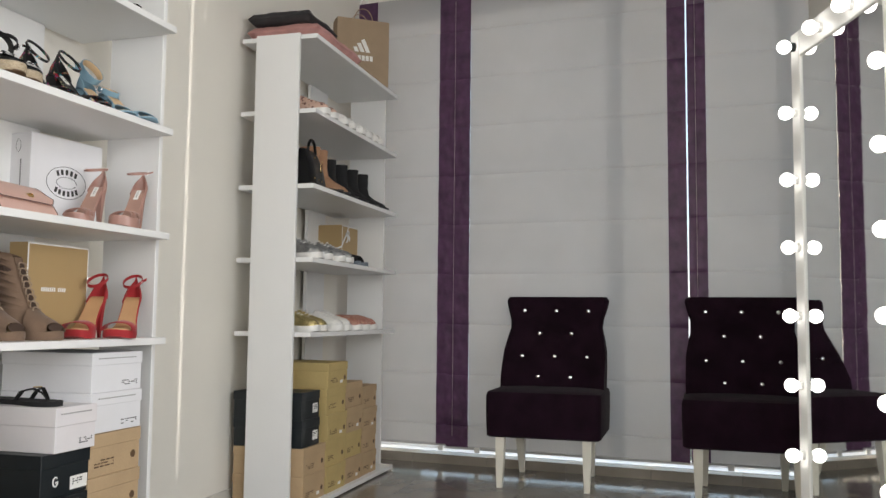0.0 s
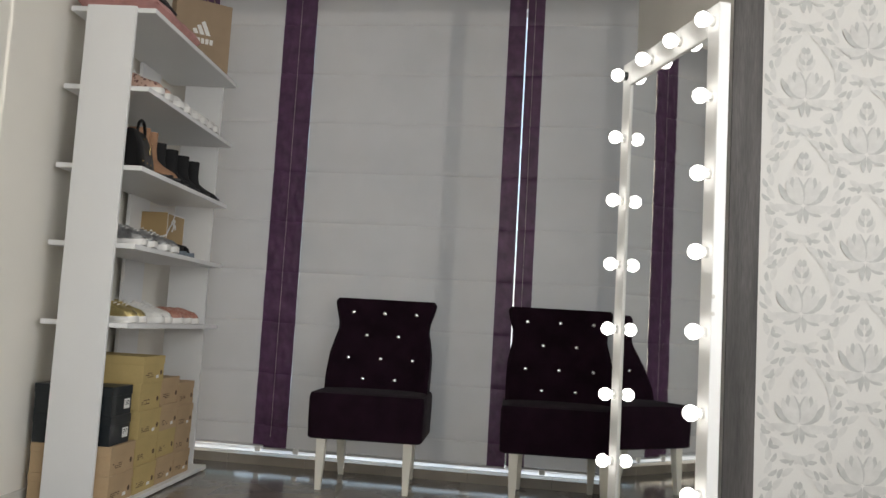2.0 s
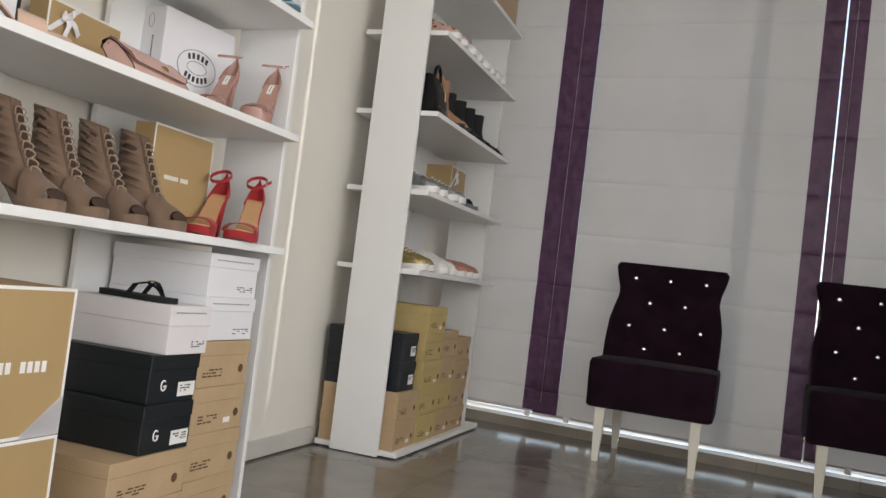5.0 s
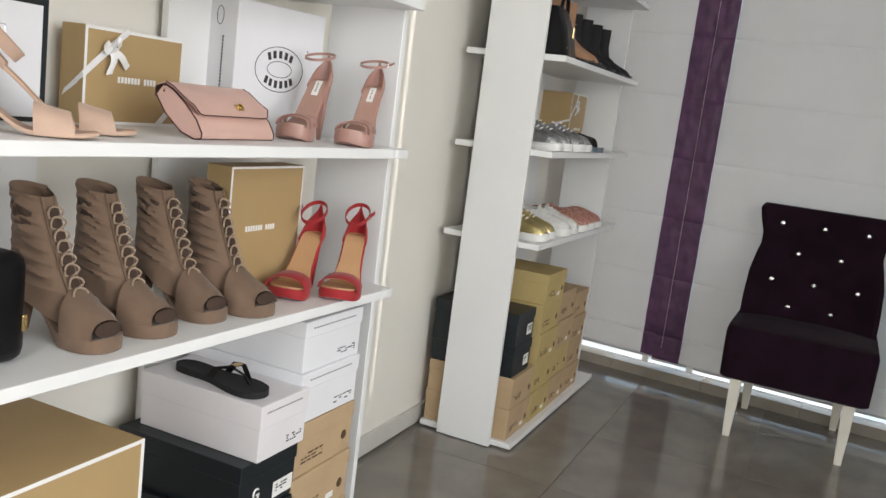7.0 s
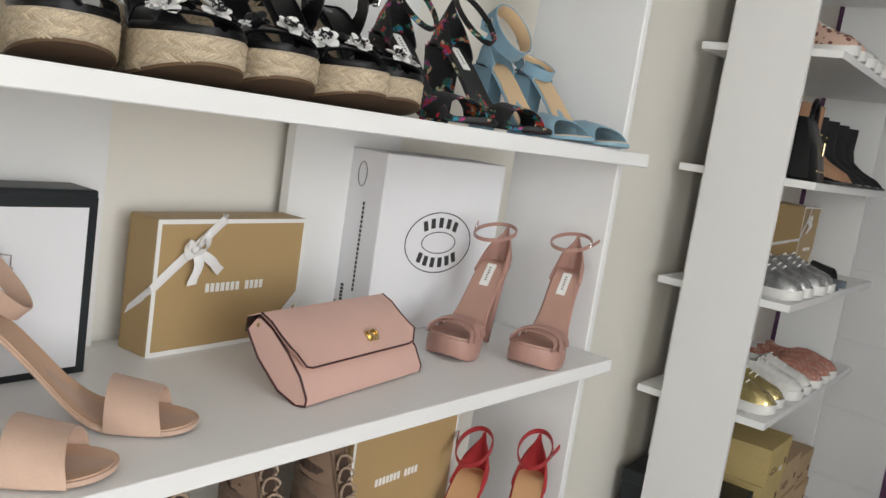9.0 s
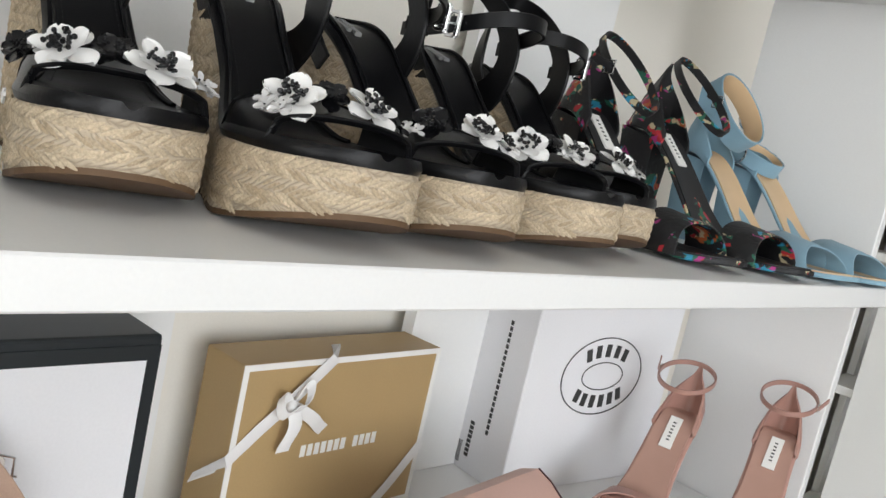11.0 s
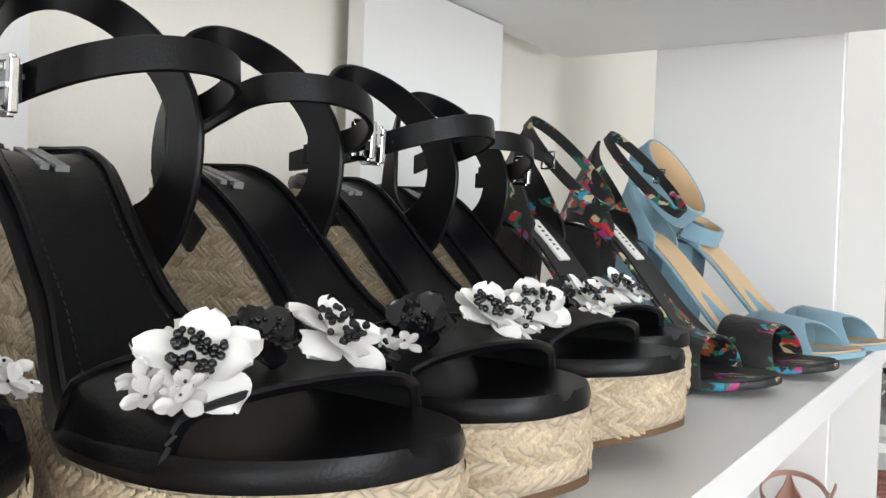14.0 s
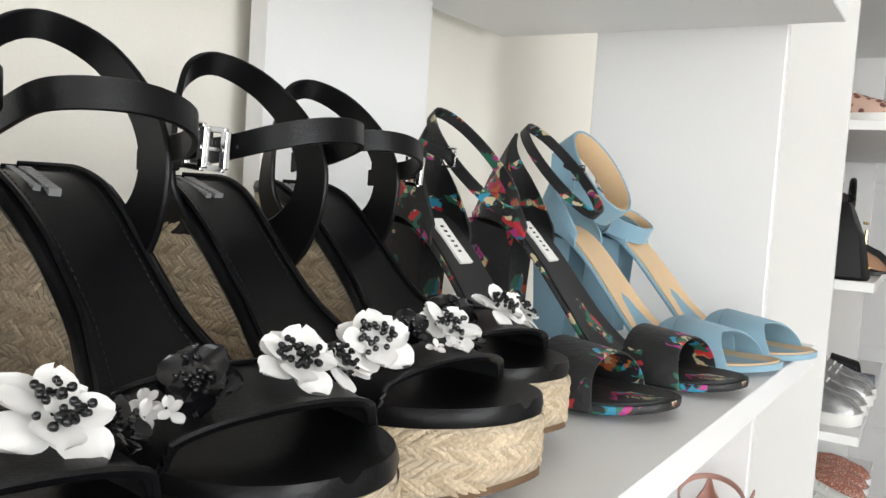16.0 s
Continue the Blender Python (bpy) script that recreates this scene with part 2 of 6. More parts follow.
# window wall: low sill, head, added light block at the corner, glass front
b = box(0.0, 4.4, 0.03, 0.30, 0.0, 0.058)
bmesh.ops.transform(b, matrix=BL, verts=b.verts)
structure("wall_window_base", b, M_ALU, "low tiled sill under the window front", "wall")
b = box(-0.3, 4.4, 0.10, 0.25, 2.85, ZC)
bmesh.ops.transform(b, matrix=BL, verts=b.verts)
structure("wall_window_head", b, M_WALL, "cream painted lintel over the window front", "wall")
# added block, hidden behind the blind, that keeps lamp light out of the corner
b = box(-0.25, 0.012, 0.02, 0.30, 0.0, ZC)
bmesh.ops.transform(b, matrix=BL, verts=b.verts)
structure("corner_light_block", b, M_WALL, "added block that stops light leaking in at the window corner", "wall")
win = thing("window_1", BL, "wide floor-length window front behind the blinds", "window")
win["kind"] = "structure"
part("window_frame", box(0.0, 4.4, 0.14, 0.19, 0.058, 0.072, 0.003), M_ALU, win)
for sx in (0.02, 0.93, 1.86, 2.80, 3.74):
    part("mullion", box(sx - 0.025, sx + 0.025, 0.14, 0.19, 0.072, 2.85, 0.004), M_ALU, win)
for s0, s1 in ((0.045, 0.905), (0.955, 1.835), (1.885, 2.775), (2.825, 3.715)):
    pane = part("pane", box(s0, s1, 0.16, 0.168, 0.072, 2.85), M_GLASS, win)
    pane.visible_shadow = False

# sill tiles
sill = structure("sill_kerb", box(-0.05, 4.4, -0.068, 0.03, -0.004, 0.05), mat("sill grout", (0.2, 0.18, 0.16), 0.8), "low tiled kerb under the blinds", "kerb")
sill.matrix_world = BL
for k in range(9):
    part("tile", box(-0.02 + k * 0.48, 0.457 + k * 0.48, -0.072, 0.026, -0.003, 0.054, 0.002), M_KERB, sill)


# ---- blinds ----
def roman_blind(s0, s1, label, bands, drop=0.0):
    """A Roman blind of folded cloth strips with purple satin bands down its edges."""
    ob = thing("roman_blind", BL, label, "blind", "roman blinds")
    seams = [0.105 + drop] + [0.228 + 0.3105 * k + drop * 0.5 for k in range(9)] + [2.98]
    edges = [s0] + [e for band in bands for e in band if s0 < e < s1] + [s1]
    edges = sorted(set(edges))
    for e0, e1 in zip(edges, edges[1:]):
        purple = any(b0 - 1e-4 <= e0 and e1 <= b1 + 1e-4 for b0, b1 in bands)
        own = bmesh.new()
        n = max(2, round((e1 - e0) / (0.008 if purple else 0.03)))
        rows = []
        for z0, z1 in zip(seams, seams[1:]):
            for f in (0.0, 0.03, *np.linspace(0.1, 0.9, 17 if purple else 3), 0.97):
                z = z0 + f * (z1 - z0)
                depth = -0.006 if f in (0.0,) else -0.002 if f in (0.03, 0.97) else 0.0
                row = []
                for i in range(n + 1):
                    s = e0 + (e1 - e0) * i / n
                    wave = 0.0035 * noise.noise((s * 2.1, z * 1.3, s0)) + (0.0045 * noise.noise((s * 26, z * 17, 4.0)) + 0.0025 * noise.noise((s * 60, z * 44, 9.0)) if purple else 0.0012 * noise.noise((s * 7, z * 6, 2.0)))
                    row.append(Vector((s, -depth * 1.0 - 0.001 + wave - (0.003 if purple else 0), z)))
                rows.append(row)
        vs = [[own.verts.new(p) for p in r] for r in rows]
        for a, c in zip(vs, vs[1:]):
            for i in range(n):
                own.faces.new((a[i], a[i + 1], c[i + 1], c[i]))
        part("satin_band" if purple else "cloth", own, M_PURPLE if purple else M_BLIND, ob, "purple satin band" if purple else "", smooth=True)
    part("bottom_bar", box(s0, s1, -0.004, 0.006, 0.096 + drop, 0.106 + drop, 0.002), M_BLIND, ob)
    mid = s0 + 0.19 if s1 - s0 > 1 else s1 - 0.05
    part("cord", tube([(s0 + 0.045, -0.012, 0.16), (s0 + 0.045, -0.013, 1.2), (s0 + 0.045, -0.012, 2.9)], 0.0008, n=5), M_SKIRT, ob, "thin pale cord")
    part("cord_clip", box(mid, mid + 0.035, -0.018, -0.004, 0.068, 0.10, 0.004), M_PRINTW, ob, "small white clip")
    return ob


roman_blind(-0.004, 0.652, "lowered grey roman blind with purple edge bands", [(-0.004, 0.14), (0.584, 0.652)])
roman_blind(0.649, 2.104, "wide lowered grey roman blind with purple edge bands", [(0.649, 0.794), (2.000, 2.104)], -0.012)
roman_blind(2.112, 3.60, "lowered grey roman blind with purple edge bands", [(2.112, 2.214), (3.48, 3.60)], -0.006)

# ---- partition beside the mirror ----
structure("wall_partition", box(1.842, 3.2, 3.372, 3.52, 0, ZC), M_WALL, "partition wall beside the mirror", "wall")
def damask_print(x0, x1, z0, z1, y):
    """Printed damask: lotus motifs in half-drop inside scrolling ogee leaves, each leaf a thin raised print."""
    U, V = 0.39, 0.347
    dark, pale = bmesh.new(), bmesh.new()
    level = itertools.cycle(range(60))

    def leaf(own, bx, bz, angle, length, width, bend, lift):
        n = 6
        left, right = [], []
        for k in range(n + 1):
            f = k / n
            a = radians(angle) + bend * f
            if k == 0:
                px, pz = bx, bz
            else:
                px, pz = px + length / n * math.sin(a), pz + length / n * math.cos(a)
            w = width * 0.72 * math.sin(math.pi * min(0.97, 0.06 + 0.94 * f)) ** 0.7
            cx, cz = math.cos(a) * w, -math.sin(a) * w
            left.append((px - cx, pz - cz)), right.append((px + cx, pz + cz))
        if not all(x0 < p[0] < x1 and z0 < p[1] < z1 for p in left + right):
            return
        lift += 0.00004 * next(level)
        va = [own.verts.new((p[0], y - lift, p[1])) for p in left]
        vb = [own.verts.new((p[0], y - lift, p[1])) for p in right]
        for k in range(n):
            own.faces.new((va[k], vb[k], vb[k + 1], va[k + 1]))

    for i in range(int((x1 - x0) / U * 2) + 3):
        for j in range(int((z1 - z0) / V) + 3):
            cx, cz = x0 + i * U / 2 - 0.06, z0 + (j - 0.5 + 0.5 * (i % 2)) * V
            for m_ in (-1, 1):
                # lotus petals, tall in the middle
                for ang, ln, wd, bd, own in ((6, 0.085, 0.020, 0.1, dark), (24, 0.088, 0.020, -0.35, pale), (44, 0.092, 0.020, -0.7, dark), (66, 0.092, 0.018, -1.0, pale), (90, 0.100, 0.018, -1.2, dark)):
                    leaf(own, cx + m_ * 0.004, cz - 0.055, m_ * ang, ln, wd, m_ * bd, 0.0004 if own is dark else 0.0007)
                # cup and pendant below
                for ang, ln, wd, bd, own in ((118, 0.085, 0.020, -0.9, pale), (140, 0.060, 0.014, -0.6, dark), (165, 0.055, 0.012, 0.3, dark)):
                    leaf(own, cx + m_ * 0.005, cz - 0.065, m_ * ang, ln, wd, m_ * bd, 0.0005 if own is dark else 0.0008)
                # crown of small leaves above
                for r in range(4):
                    leaf(dark if r % 2 else pale, cx + m_ * 0.003, cz + 0.035 + 0.018 * r, m_ * (60 - 9 * r), 0.048 - 0.008 * r, 0.011, -m_ * 0.8, 0.0006)
                # ogee frame: two chains of leaves round the motif
                for r in range(9):
                    f = r / 8
                    ox = 0.012 + 0.085 * math.sin(math.pi * f) ** 0.9
                    oz = -0.165 + 0.33 * f
                    lean = 60 * math.cos(math.pi * f)
                    leaf(pale, cx + m_ * ox, cz + oz, m_ * (lean + 28), 0.044, 0.014, -m_ * 0.7, 0.0009)
                    leaf(dark, cx + m_ * (ox + 0.012), cz + oz - 0.006, m_ * (lean + 62), 0.034, 0.010, -m_ * 0.9, 0.0003)
    paper = structure("wallpaper", box(x0, x1, y, y + 0.005, z0, z1), M_PAPER, "cream and grey damask wallpaper", "wallpaper")
    part("dark_print", dark, M_PAPERGREY, paper, "grey damask leaves", kind="stuff")
    part("pale_print", pale, M_PAPERPALE, paper, "pale grey damask leaves", kind="stuff")


damask_print(1.935, 2.95, 0.001, ZC - 0.001, 3.366)
structure("wood_strip", box(1.838, 1.934, 3.362, 3.371, 0, ZC, 0.002), M_DARKWOOD, "dark grey wood-look strip beside the wallpaper", "trim")
structure("wall_behind_mirror", box(1.842, 1.99, 3.52, 5.45, 0, ZC), M_WALL, "plain partition wall behind the mirror", "wall")


# ---- lit mirror ----
MIR = Matrix.Translation((1.548, 3.998, 0)) @ Matrix.Rotation(math.atan2(-0.638, 0.187), 4, "Z") @ Matrix.Translation((0, 0.052, 0))  # x from far post to near post
mirror = thing("dressing_mirror", MIR, "tall white dressing mirror framed with round bulbs", "mirror")
FW, MW, MH = 0.036, 0.665, 1.985
part("post", box(-FW, FW, -0.012, 0.030, 0.0, MH, 0.004), M_FRAME, mirror)
part("post", box(MW - FW, MW + FW, -0.012, 0.030, 0.0, MH, 0.004), M_FRAME, mirror)
part("top_rail", box(FW, MW - FW, -0.012, 0.030, MH - 0.10, MH, 0.004), M_FRAME, mirror)
part("bottom_rail", box(FW, MW - FW, -0.012, 0.030, 0.03, 0.13, 0.004), M_FRAME, mirror)
part("mirror_glass", box(FW, MW - FW, -0.004, 0.002, 0.13, MH - 0.10), M_MIRROR, mirror, "clear silvered glass")
part("back_panel", box(FW, MW - FW, 0.004, 0.016, 0.13, MH - 0.10), M_BOARD, mirror)


def bulb(x, z):
    m = Matrix.Translation((x, -0.012, z)) @ Matrix.Rotation(radians(90), 4, "X")
    socket = part("socket", lathe([(0.017, 0.0), (0.017, 0.012), (0.013, 0.016)], 14, m=m), M_FRAME if (x, z) != (0.0, 1.93) else M_BLACKBOX, mirror)
    prof = [(0.010, 0.012), (0.014, 0.019)] + [(0.026 * math.cos(a), 0.040 + 0.026 * math.sin(a)) for a in (radians(d) for d in range(-55, 90, 16))] + [(0.001, 0.066)]
    part("bulb", lathe(prof, 16, m=m), M_BULB, mirror, "lit round bulb", smooth=True)


for k in range(8):
    bulb(0.0, 1.93 - 0.256 * k)
    bulb(MW, 1.93 - 0.256 * k)
for k in (1, 2):
    bulb(MW * k / 3, 1.93)
for z in (0.965, 1.02):
    part("screw_cap", lathe([(0.007, 0), (0.006, 0.002), (0.001, 0.0025)], 10, m=Matrix.Translation((MW + FW, -0.006, z)) @ Matrix.Rotation(radians(90), 4, "Y")), M_SKIRT, mirror)


# ---- chairs ----
def tufted_chair(m, label):
    ob = thing("tufted_chair", m, label, "chair", "tufted chairs")
    # origin at the middle of the front, on the floor; y runs to the back
    own = bmesh.new()
    rows = []
    for z, hw, y0, y1 in ((0.262, 0.290, 0.012, 0.50), (0.270, 0.300, 0.0, 0.52), (0.40, 0.303, -0.004, 0.53), (0.475, 0.303, -0.004, 0.53), (0.497, 0.297, 0.006, 0.52), (0.505, 0.27, 0.04, 0.50)):
        r = 0.03
        ring = []
        for cx, cy, a0 in ((hw - r, y1 - r, 0), (-hw + r, y1 - r, 90), (-hw + r, y0 + r, 180), (hw - r, y0 + r, 270)):
            for d in (0, 30, 60, 90):
                a = radians(a0 + d)
                ring.append(Vector((cx + r * math.cos(a), cy + r * math.sin(a), z)))
        rows.append(ring)
    part("seat", loft(rows, own), M_VELVET, ob, smooth=True)
    # winged back: waist above the seat, flared shoulders
    BZ = [(0.44, 0.285), (0.50, 0.288), (0.60, 0.290), (0.70, 0.288), (0.78, 0.274), (0.83, 0.262), (0.88, 0.266), (0.94, 0.285), (0.985, 0.295), (1.005, 0.290), (1.012, 0.280)]
    buttons = [(x, z) for z, xs in ((0.93, (-0.185, 0.0, 0.185)), (0.80, (-0.092, 0.092)), (0.67, (-0.185, 0.0, 0.185)), (0.555, (-0.092, 0.092))) for x in xs]

    def front(x, z):
        y = 0.385 + (z - 0.50) * 0.25 - 0.10 * max(0.0, abs(x) / 0.29) ** 3 * max(0.0, min(1.0, (0.86 - z) / 0.3))
        for bx, bz in buttons:
            d2 = ((x - bx) ** 2 + (z - bz) ** 2) / 0.032 ** 2
            y += 0.016 * math.exp(-d2)
        return y

    own = bmesh.new()
    n = 30
    grid = []
    zs = np.linspace(0.44, 1.012, 44)
    for z in zs:
        hw = float(np.interp(z, [q[0] for q in BZ], [q[1] for q in BZ]))
        grid.append([(hw * (2 * i / n - 1), z) for i in range(n + 1)])
    fr = [[own.verts.new((x, front(x, z) + (0.02 if k == 0 or k == n else 0.0), z)) for k, (x, z) in enumerate(r)] for r in grid]
    bk = [[own.verts.new((x, 0.475 + (z - 0.5) * 0.22, z)) for x, z in r] for r in grid]
    for g, flip in ((fr, False), (bk, True)):
        for a, c in zip(g, g[1:]):
            for i in range(n):
                own.faces.new((a[i], a[i + 1], c[i + 1], c[i]))
    for a, c in ((fr[-1], bk[-1]), (fr[0], bk[0])):
        for i in range(n):
            own.faces.new((a[i], a[i + 1], c[i + 1], c[i]))
    for i in (0, n):
        for k in range(len(grid) - 1):
            own.faces.new((fr[k][i], fr[k + 1][i], bk[k + 1][i], bk[k][i]))
    part("backrest", own, M_VELVET, ob, smooth=True)
    for bx, bz in buttons:
        c = Vector((bx, front(bx, bz) - 0.006, bz))
        part("button", lathe([(0.010, 0.0), (0.0125, 0.003), (0.010, 0.007), (0.005, 0.009), (0.001, 0.0092)], 8, m=Matrix.Translation(c) @ Matrix.Rotation(radians(90), 4, "X")), M_CRYSTAL, ob, "sparkling crystal button")
    for sx, y0, lean in ((-0.228, 0.05, -0.02), (0.228, 0.05, -0.02), (-0.20, 0.46, 0.05), (0.20, 0.46, 0.05)):
        own = bmesh.new()
        rings = []
        for z, h in ((0.265, 0.024), (0.14, 0.021), (0.0, 0.014)):
            dy = lean * (1 - z / 0.265) ** 1.5
            rings.append([Vector((sx + a * h, y0 + dy + c * h, z)) for a, c in ((-1, -1), (1, -1), (1, 1), (-1, 1))])
        part("leg", loft(rings, own), M_LEG, ob, "cream tapered wooden leg")
    return ob


tufted_chair(Matrix.Translation((0.455, 5.015, 0)) @ Matrix.Rotation(radians(-0.5), 4, "Z"), "dark aubergine velvet chair with crystal-tufted back and cream legs")
tufted_chair(Matrix.Translation((1.455, 4.93, 0)) @ Matrix.Rotation(radians(-1.5), 4, "Z"), "dark aubergine tufted velvet chair standing beside the mirror")


# ---- shelf units ----
LEVELS = (0.030, 0.812, 1.157, 1.502, 1.858, 2.215)
SX0, SX1, UL, ST = -0.866, -0.475, 1.175, 0.022


def shelf_unit(y0, label, turn=0.0, levels=LEVELS, panel=(-0.781, -0.556)):
    pivot = Matrix.Translation((-0.472, y0 + UL, 0))
    ob = thing("shelf_unit", pivot @ Matrix.Rotation(radians(turn), 4, "Z") @ pivot.inverted() @ Matrix.Translation((0, y0, 0)), label, "shelf", "shoe shelf units")
    for z in levels:
        part("shelf_board", box(SX0, SX1, 0, UL, z - ST, z, 0.0012, segments=1), M_BOARD, ob)
    for y in (-0.021, UL + 0.003):
        part("end_panel", box(*panel, y, y + 0.018, 0.004, levels[-1] + 0.002, 0.0012, segments=1), M_BOARD, ob)
    for y in (0.20, 0.74):
        for za, zb in zip(levels, levels[1:]):
            part("back_board", box(SX0 + 0.002, SX0 + 0.020, y, y + 0.24, za + 0.001, zb - ST - 0.001), M_BOARD, ob)
    return ob


Y1, Y2 = 1.875, 4.180
shelf_unit(Y1, "white open shelf unit filled with shoes, bags and shoe boxes", -1.9, LEVELS[:3] + (1.507,) + LEVELS[4:], (-0.742, -0.530))
shelf_unit(Y2, "white open shelf unit beside the blinds, with shoes over stacked boxes")
# ---- shoe materials ----
M_LEATHER = mat("black smooth leather", (0.004, 0.004, 0.0046), 0.34, var=0.15, scale=20, bump=0.10, bump_scale=900, spec=0.22)
M_LINING = mat("black lining", (0.010, 0.010, 0.011), 0.6, var=0.15, scale=30)
M_STEEL = mat("polished steel", (0.70, 0.70, 0.71), 0.16, metal=1.0, var=0.05)
M_GOLD = mat("polished gold", (0.78, 0.58, 0.28), 0.18, metal=1.0, var=0.05)
M_PETAL = mat("white sequin petal", (0.82, 0.81, 0.79), 0.30, var=0.05, scale=60)
M_SEQUIN = mat("translucent silver sequin", (0.56, 0.55, 0.54), 0.22, var=0.1, scale=60)
M_PETALK = mat("black sequin petal", (0.006, 0.006, 0.007), 0.14, var=0.1, scale=60)
M_BEAD = mat("black glass bead", (0.006, 0.006, 0.007), 0.10, var=0.1)
M_NUDE = mat("nude suede", (0.54, 0.375, 0.285), 0.85, var=0.06, scale=25, grain=0.05, grain_scale=900, bump=0.15, bump_scale=900, sheen=0.15)
M_NUDEBED = mat("nude leather insole", (0.58, 0.38, 0.26), 0.5, var=0.05, scale=20)
M_BLUSH = mat("blush pink patent leather", (0.40, 0.225, 0.185), 0.35, var=0.06, scale=25)
M_BLUSHBED = mat("rose leather insole", (0.44, 0.265, 0.21), 0.45, var=0.05, scale=20)
M_RED = mat("red suede", (0.34, 0.016, 0.020), 0.8, var=0.08, scale=25, bump=0.15, bump_scale=900, sheen=0.2)
M_TANBED = mat("tan leather insole", (0.52, 0.30, 0.15), 0.5, var=0.06, scale=20)
M_BLUE = mat("pale blue suede", (0.22, 0.36, 0.45), 0.85, var=0.06, scale=25, bump=0.15, bump_scale=900, sheen=0.15)
M_BEIGEBED = mat("beige leather insole", (0.62, 0.44, 0.26), 0.5, var=0.05, scale=20)
M_TAUPE = mat("taupe suede", (0.175, 0.112, 0.074), 0.9, var=0.14, scale=18, grain=0.08, grain_scale=800, bump=0.3, bump_scale=500, sheen=0.2)
M_TAUPELACE = mat("taupe cord", (0.36, 0.265, 0.19), 0.7, var=0.1)
# lining colour, also on the discs that stand in for shaded hollows
M_DARKIN = mat("dark boot lining and hollow shade", (0.05, 0.028, 0.018), 0.8, var=0.1)
M_PINK = mat("pale pink grained leather", (0.62, 0.40, 0.335), 0.42, var=0.04, scale=10, grain=0.03, grain_scale=700, bump=0.06, bump_scale=700)
M_PIPING = mat("dark oxblood edging", (0.05, 0.012, 0.014), 0.4, var=0.1)
M_SILVER = mat("silver metallic leather", (0.50, 0.51, 0.52), 0.26, metal=0.9, var=0.3, scale=40, bump=0.5, bump_scale=90)
M_GOLDLEA = mat("gold metallic leather", (0.70, 0.58, 0.28), 0.2, metal=0.9, var=0.15, scale=40)
M_SOLE = mat("white rubber sole", (0.76, 0.75, 0.72), 0.55, var=0.04)
M_WHITELEA = mat("white leather", (0.70, 0.69, 0.66), 0.5, var=0.10, scale=60, bump=0.6, bump_scale=130)
M_GREYLEA = mat("grey leather", (0.30, 0.30, 0.29), 0.55, var=0.1, scale=30)
M_BLUEGREY = mat("blue-grey leather", (0.13, 0.16, 0.19), 0.5, var=0.1, scale=30)
M_TANLEA = mat("tan suede", (0.36, 0.20, 0.115), 0.8, var=0.1, scale=20, bump=0.2, bump_scale=700)
M_BLACKSUEDE = mat("black suede", (0.012, 0.012, 0.013), 0.85, var=0.2, scale=20, bump=0.2, bump_scale=700)
M_PAPERBAG = mat("brown paper", (0.33, 0.24, 0.155), 0.75, var=0.06, scale=12, grain=0.05, grain_scale=300, bump=0.1, bump_scale=80)
M_SATIN = mat("white satin ribbon", (0.80, 0.79, 0.78), 0.4, var=0.04, scale=40)
M_PINKCLOTH = mat("salmon pink cloth", (0.52, 0.27, 0.25), 0.8, var=0.12, scale=18, bump=0.4, bump_scale=70)
M_BLACKCLOTH = mat("black cloth", (0.025, 0.024, 0.026), 0.7, var=0.2, scale=18, bump=0.4, bump_scale=70)
M_PEARL = mat("ivory pearl", (0.80, 0.74, 0.68), 0.2, var=0.05, coat=0.5)


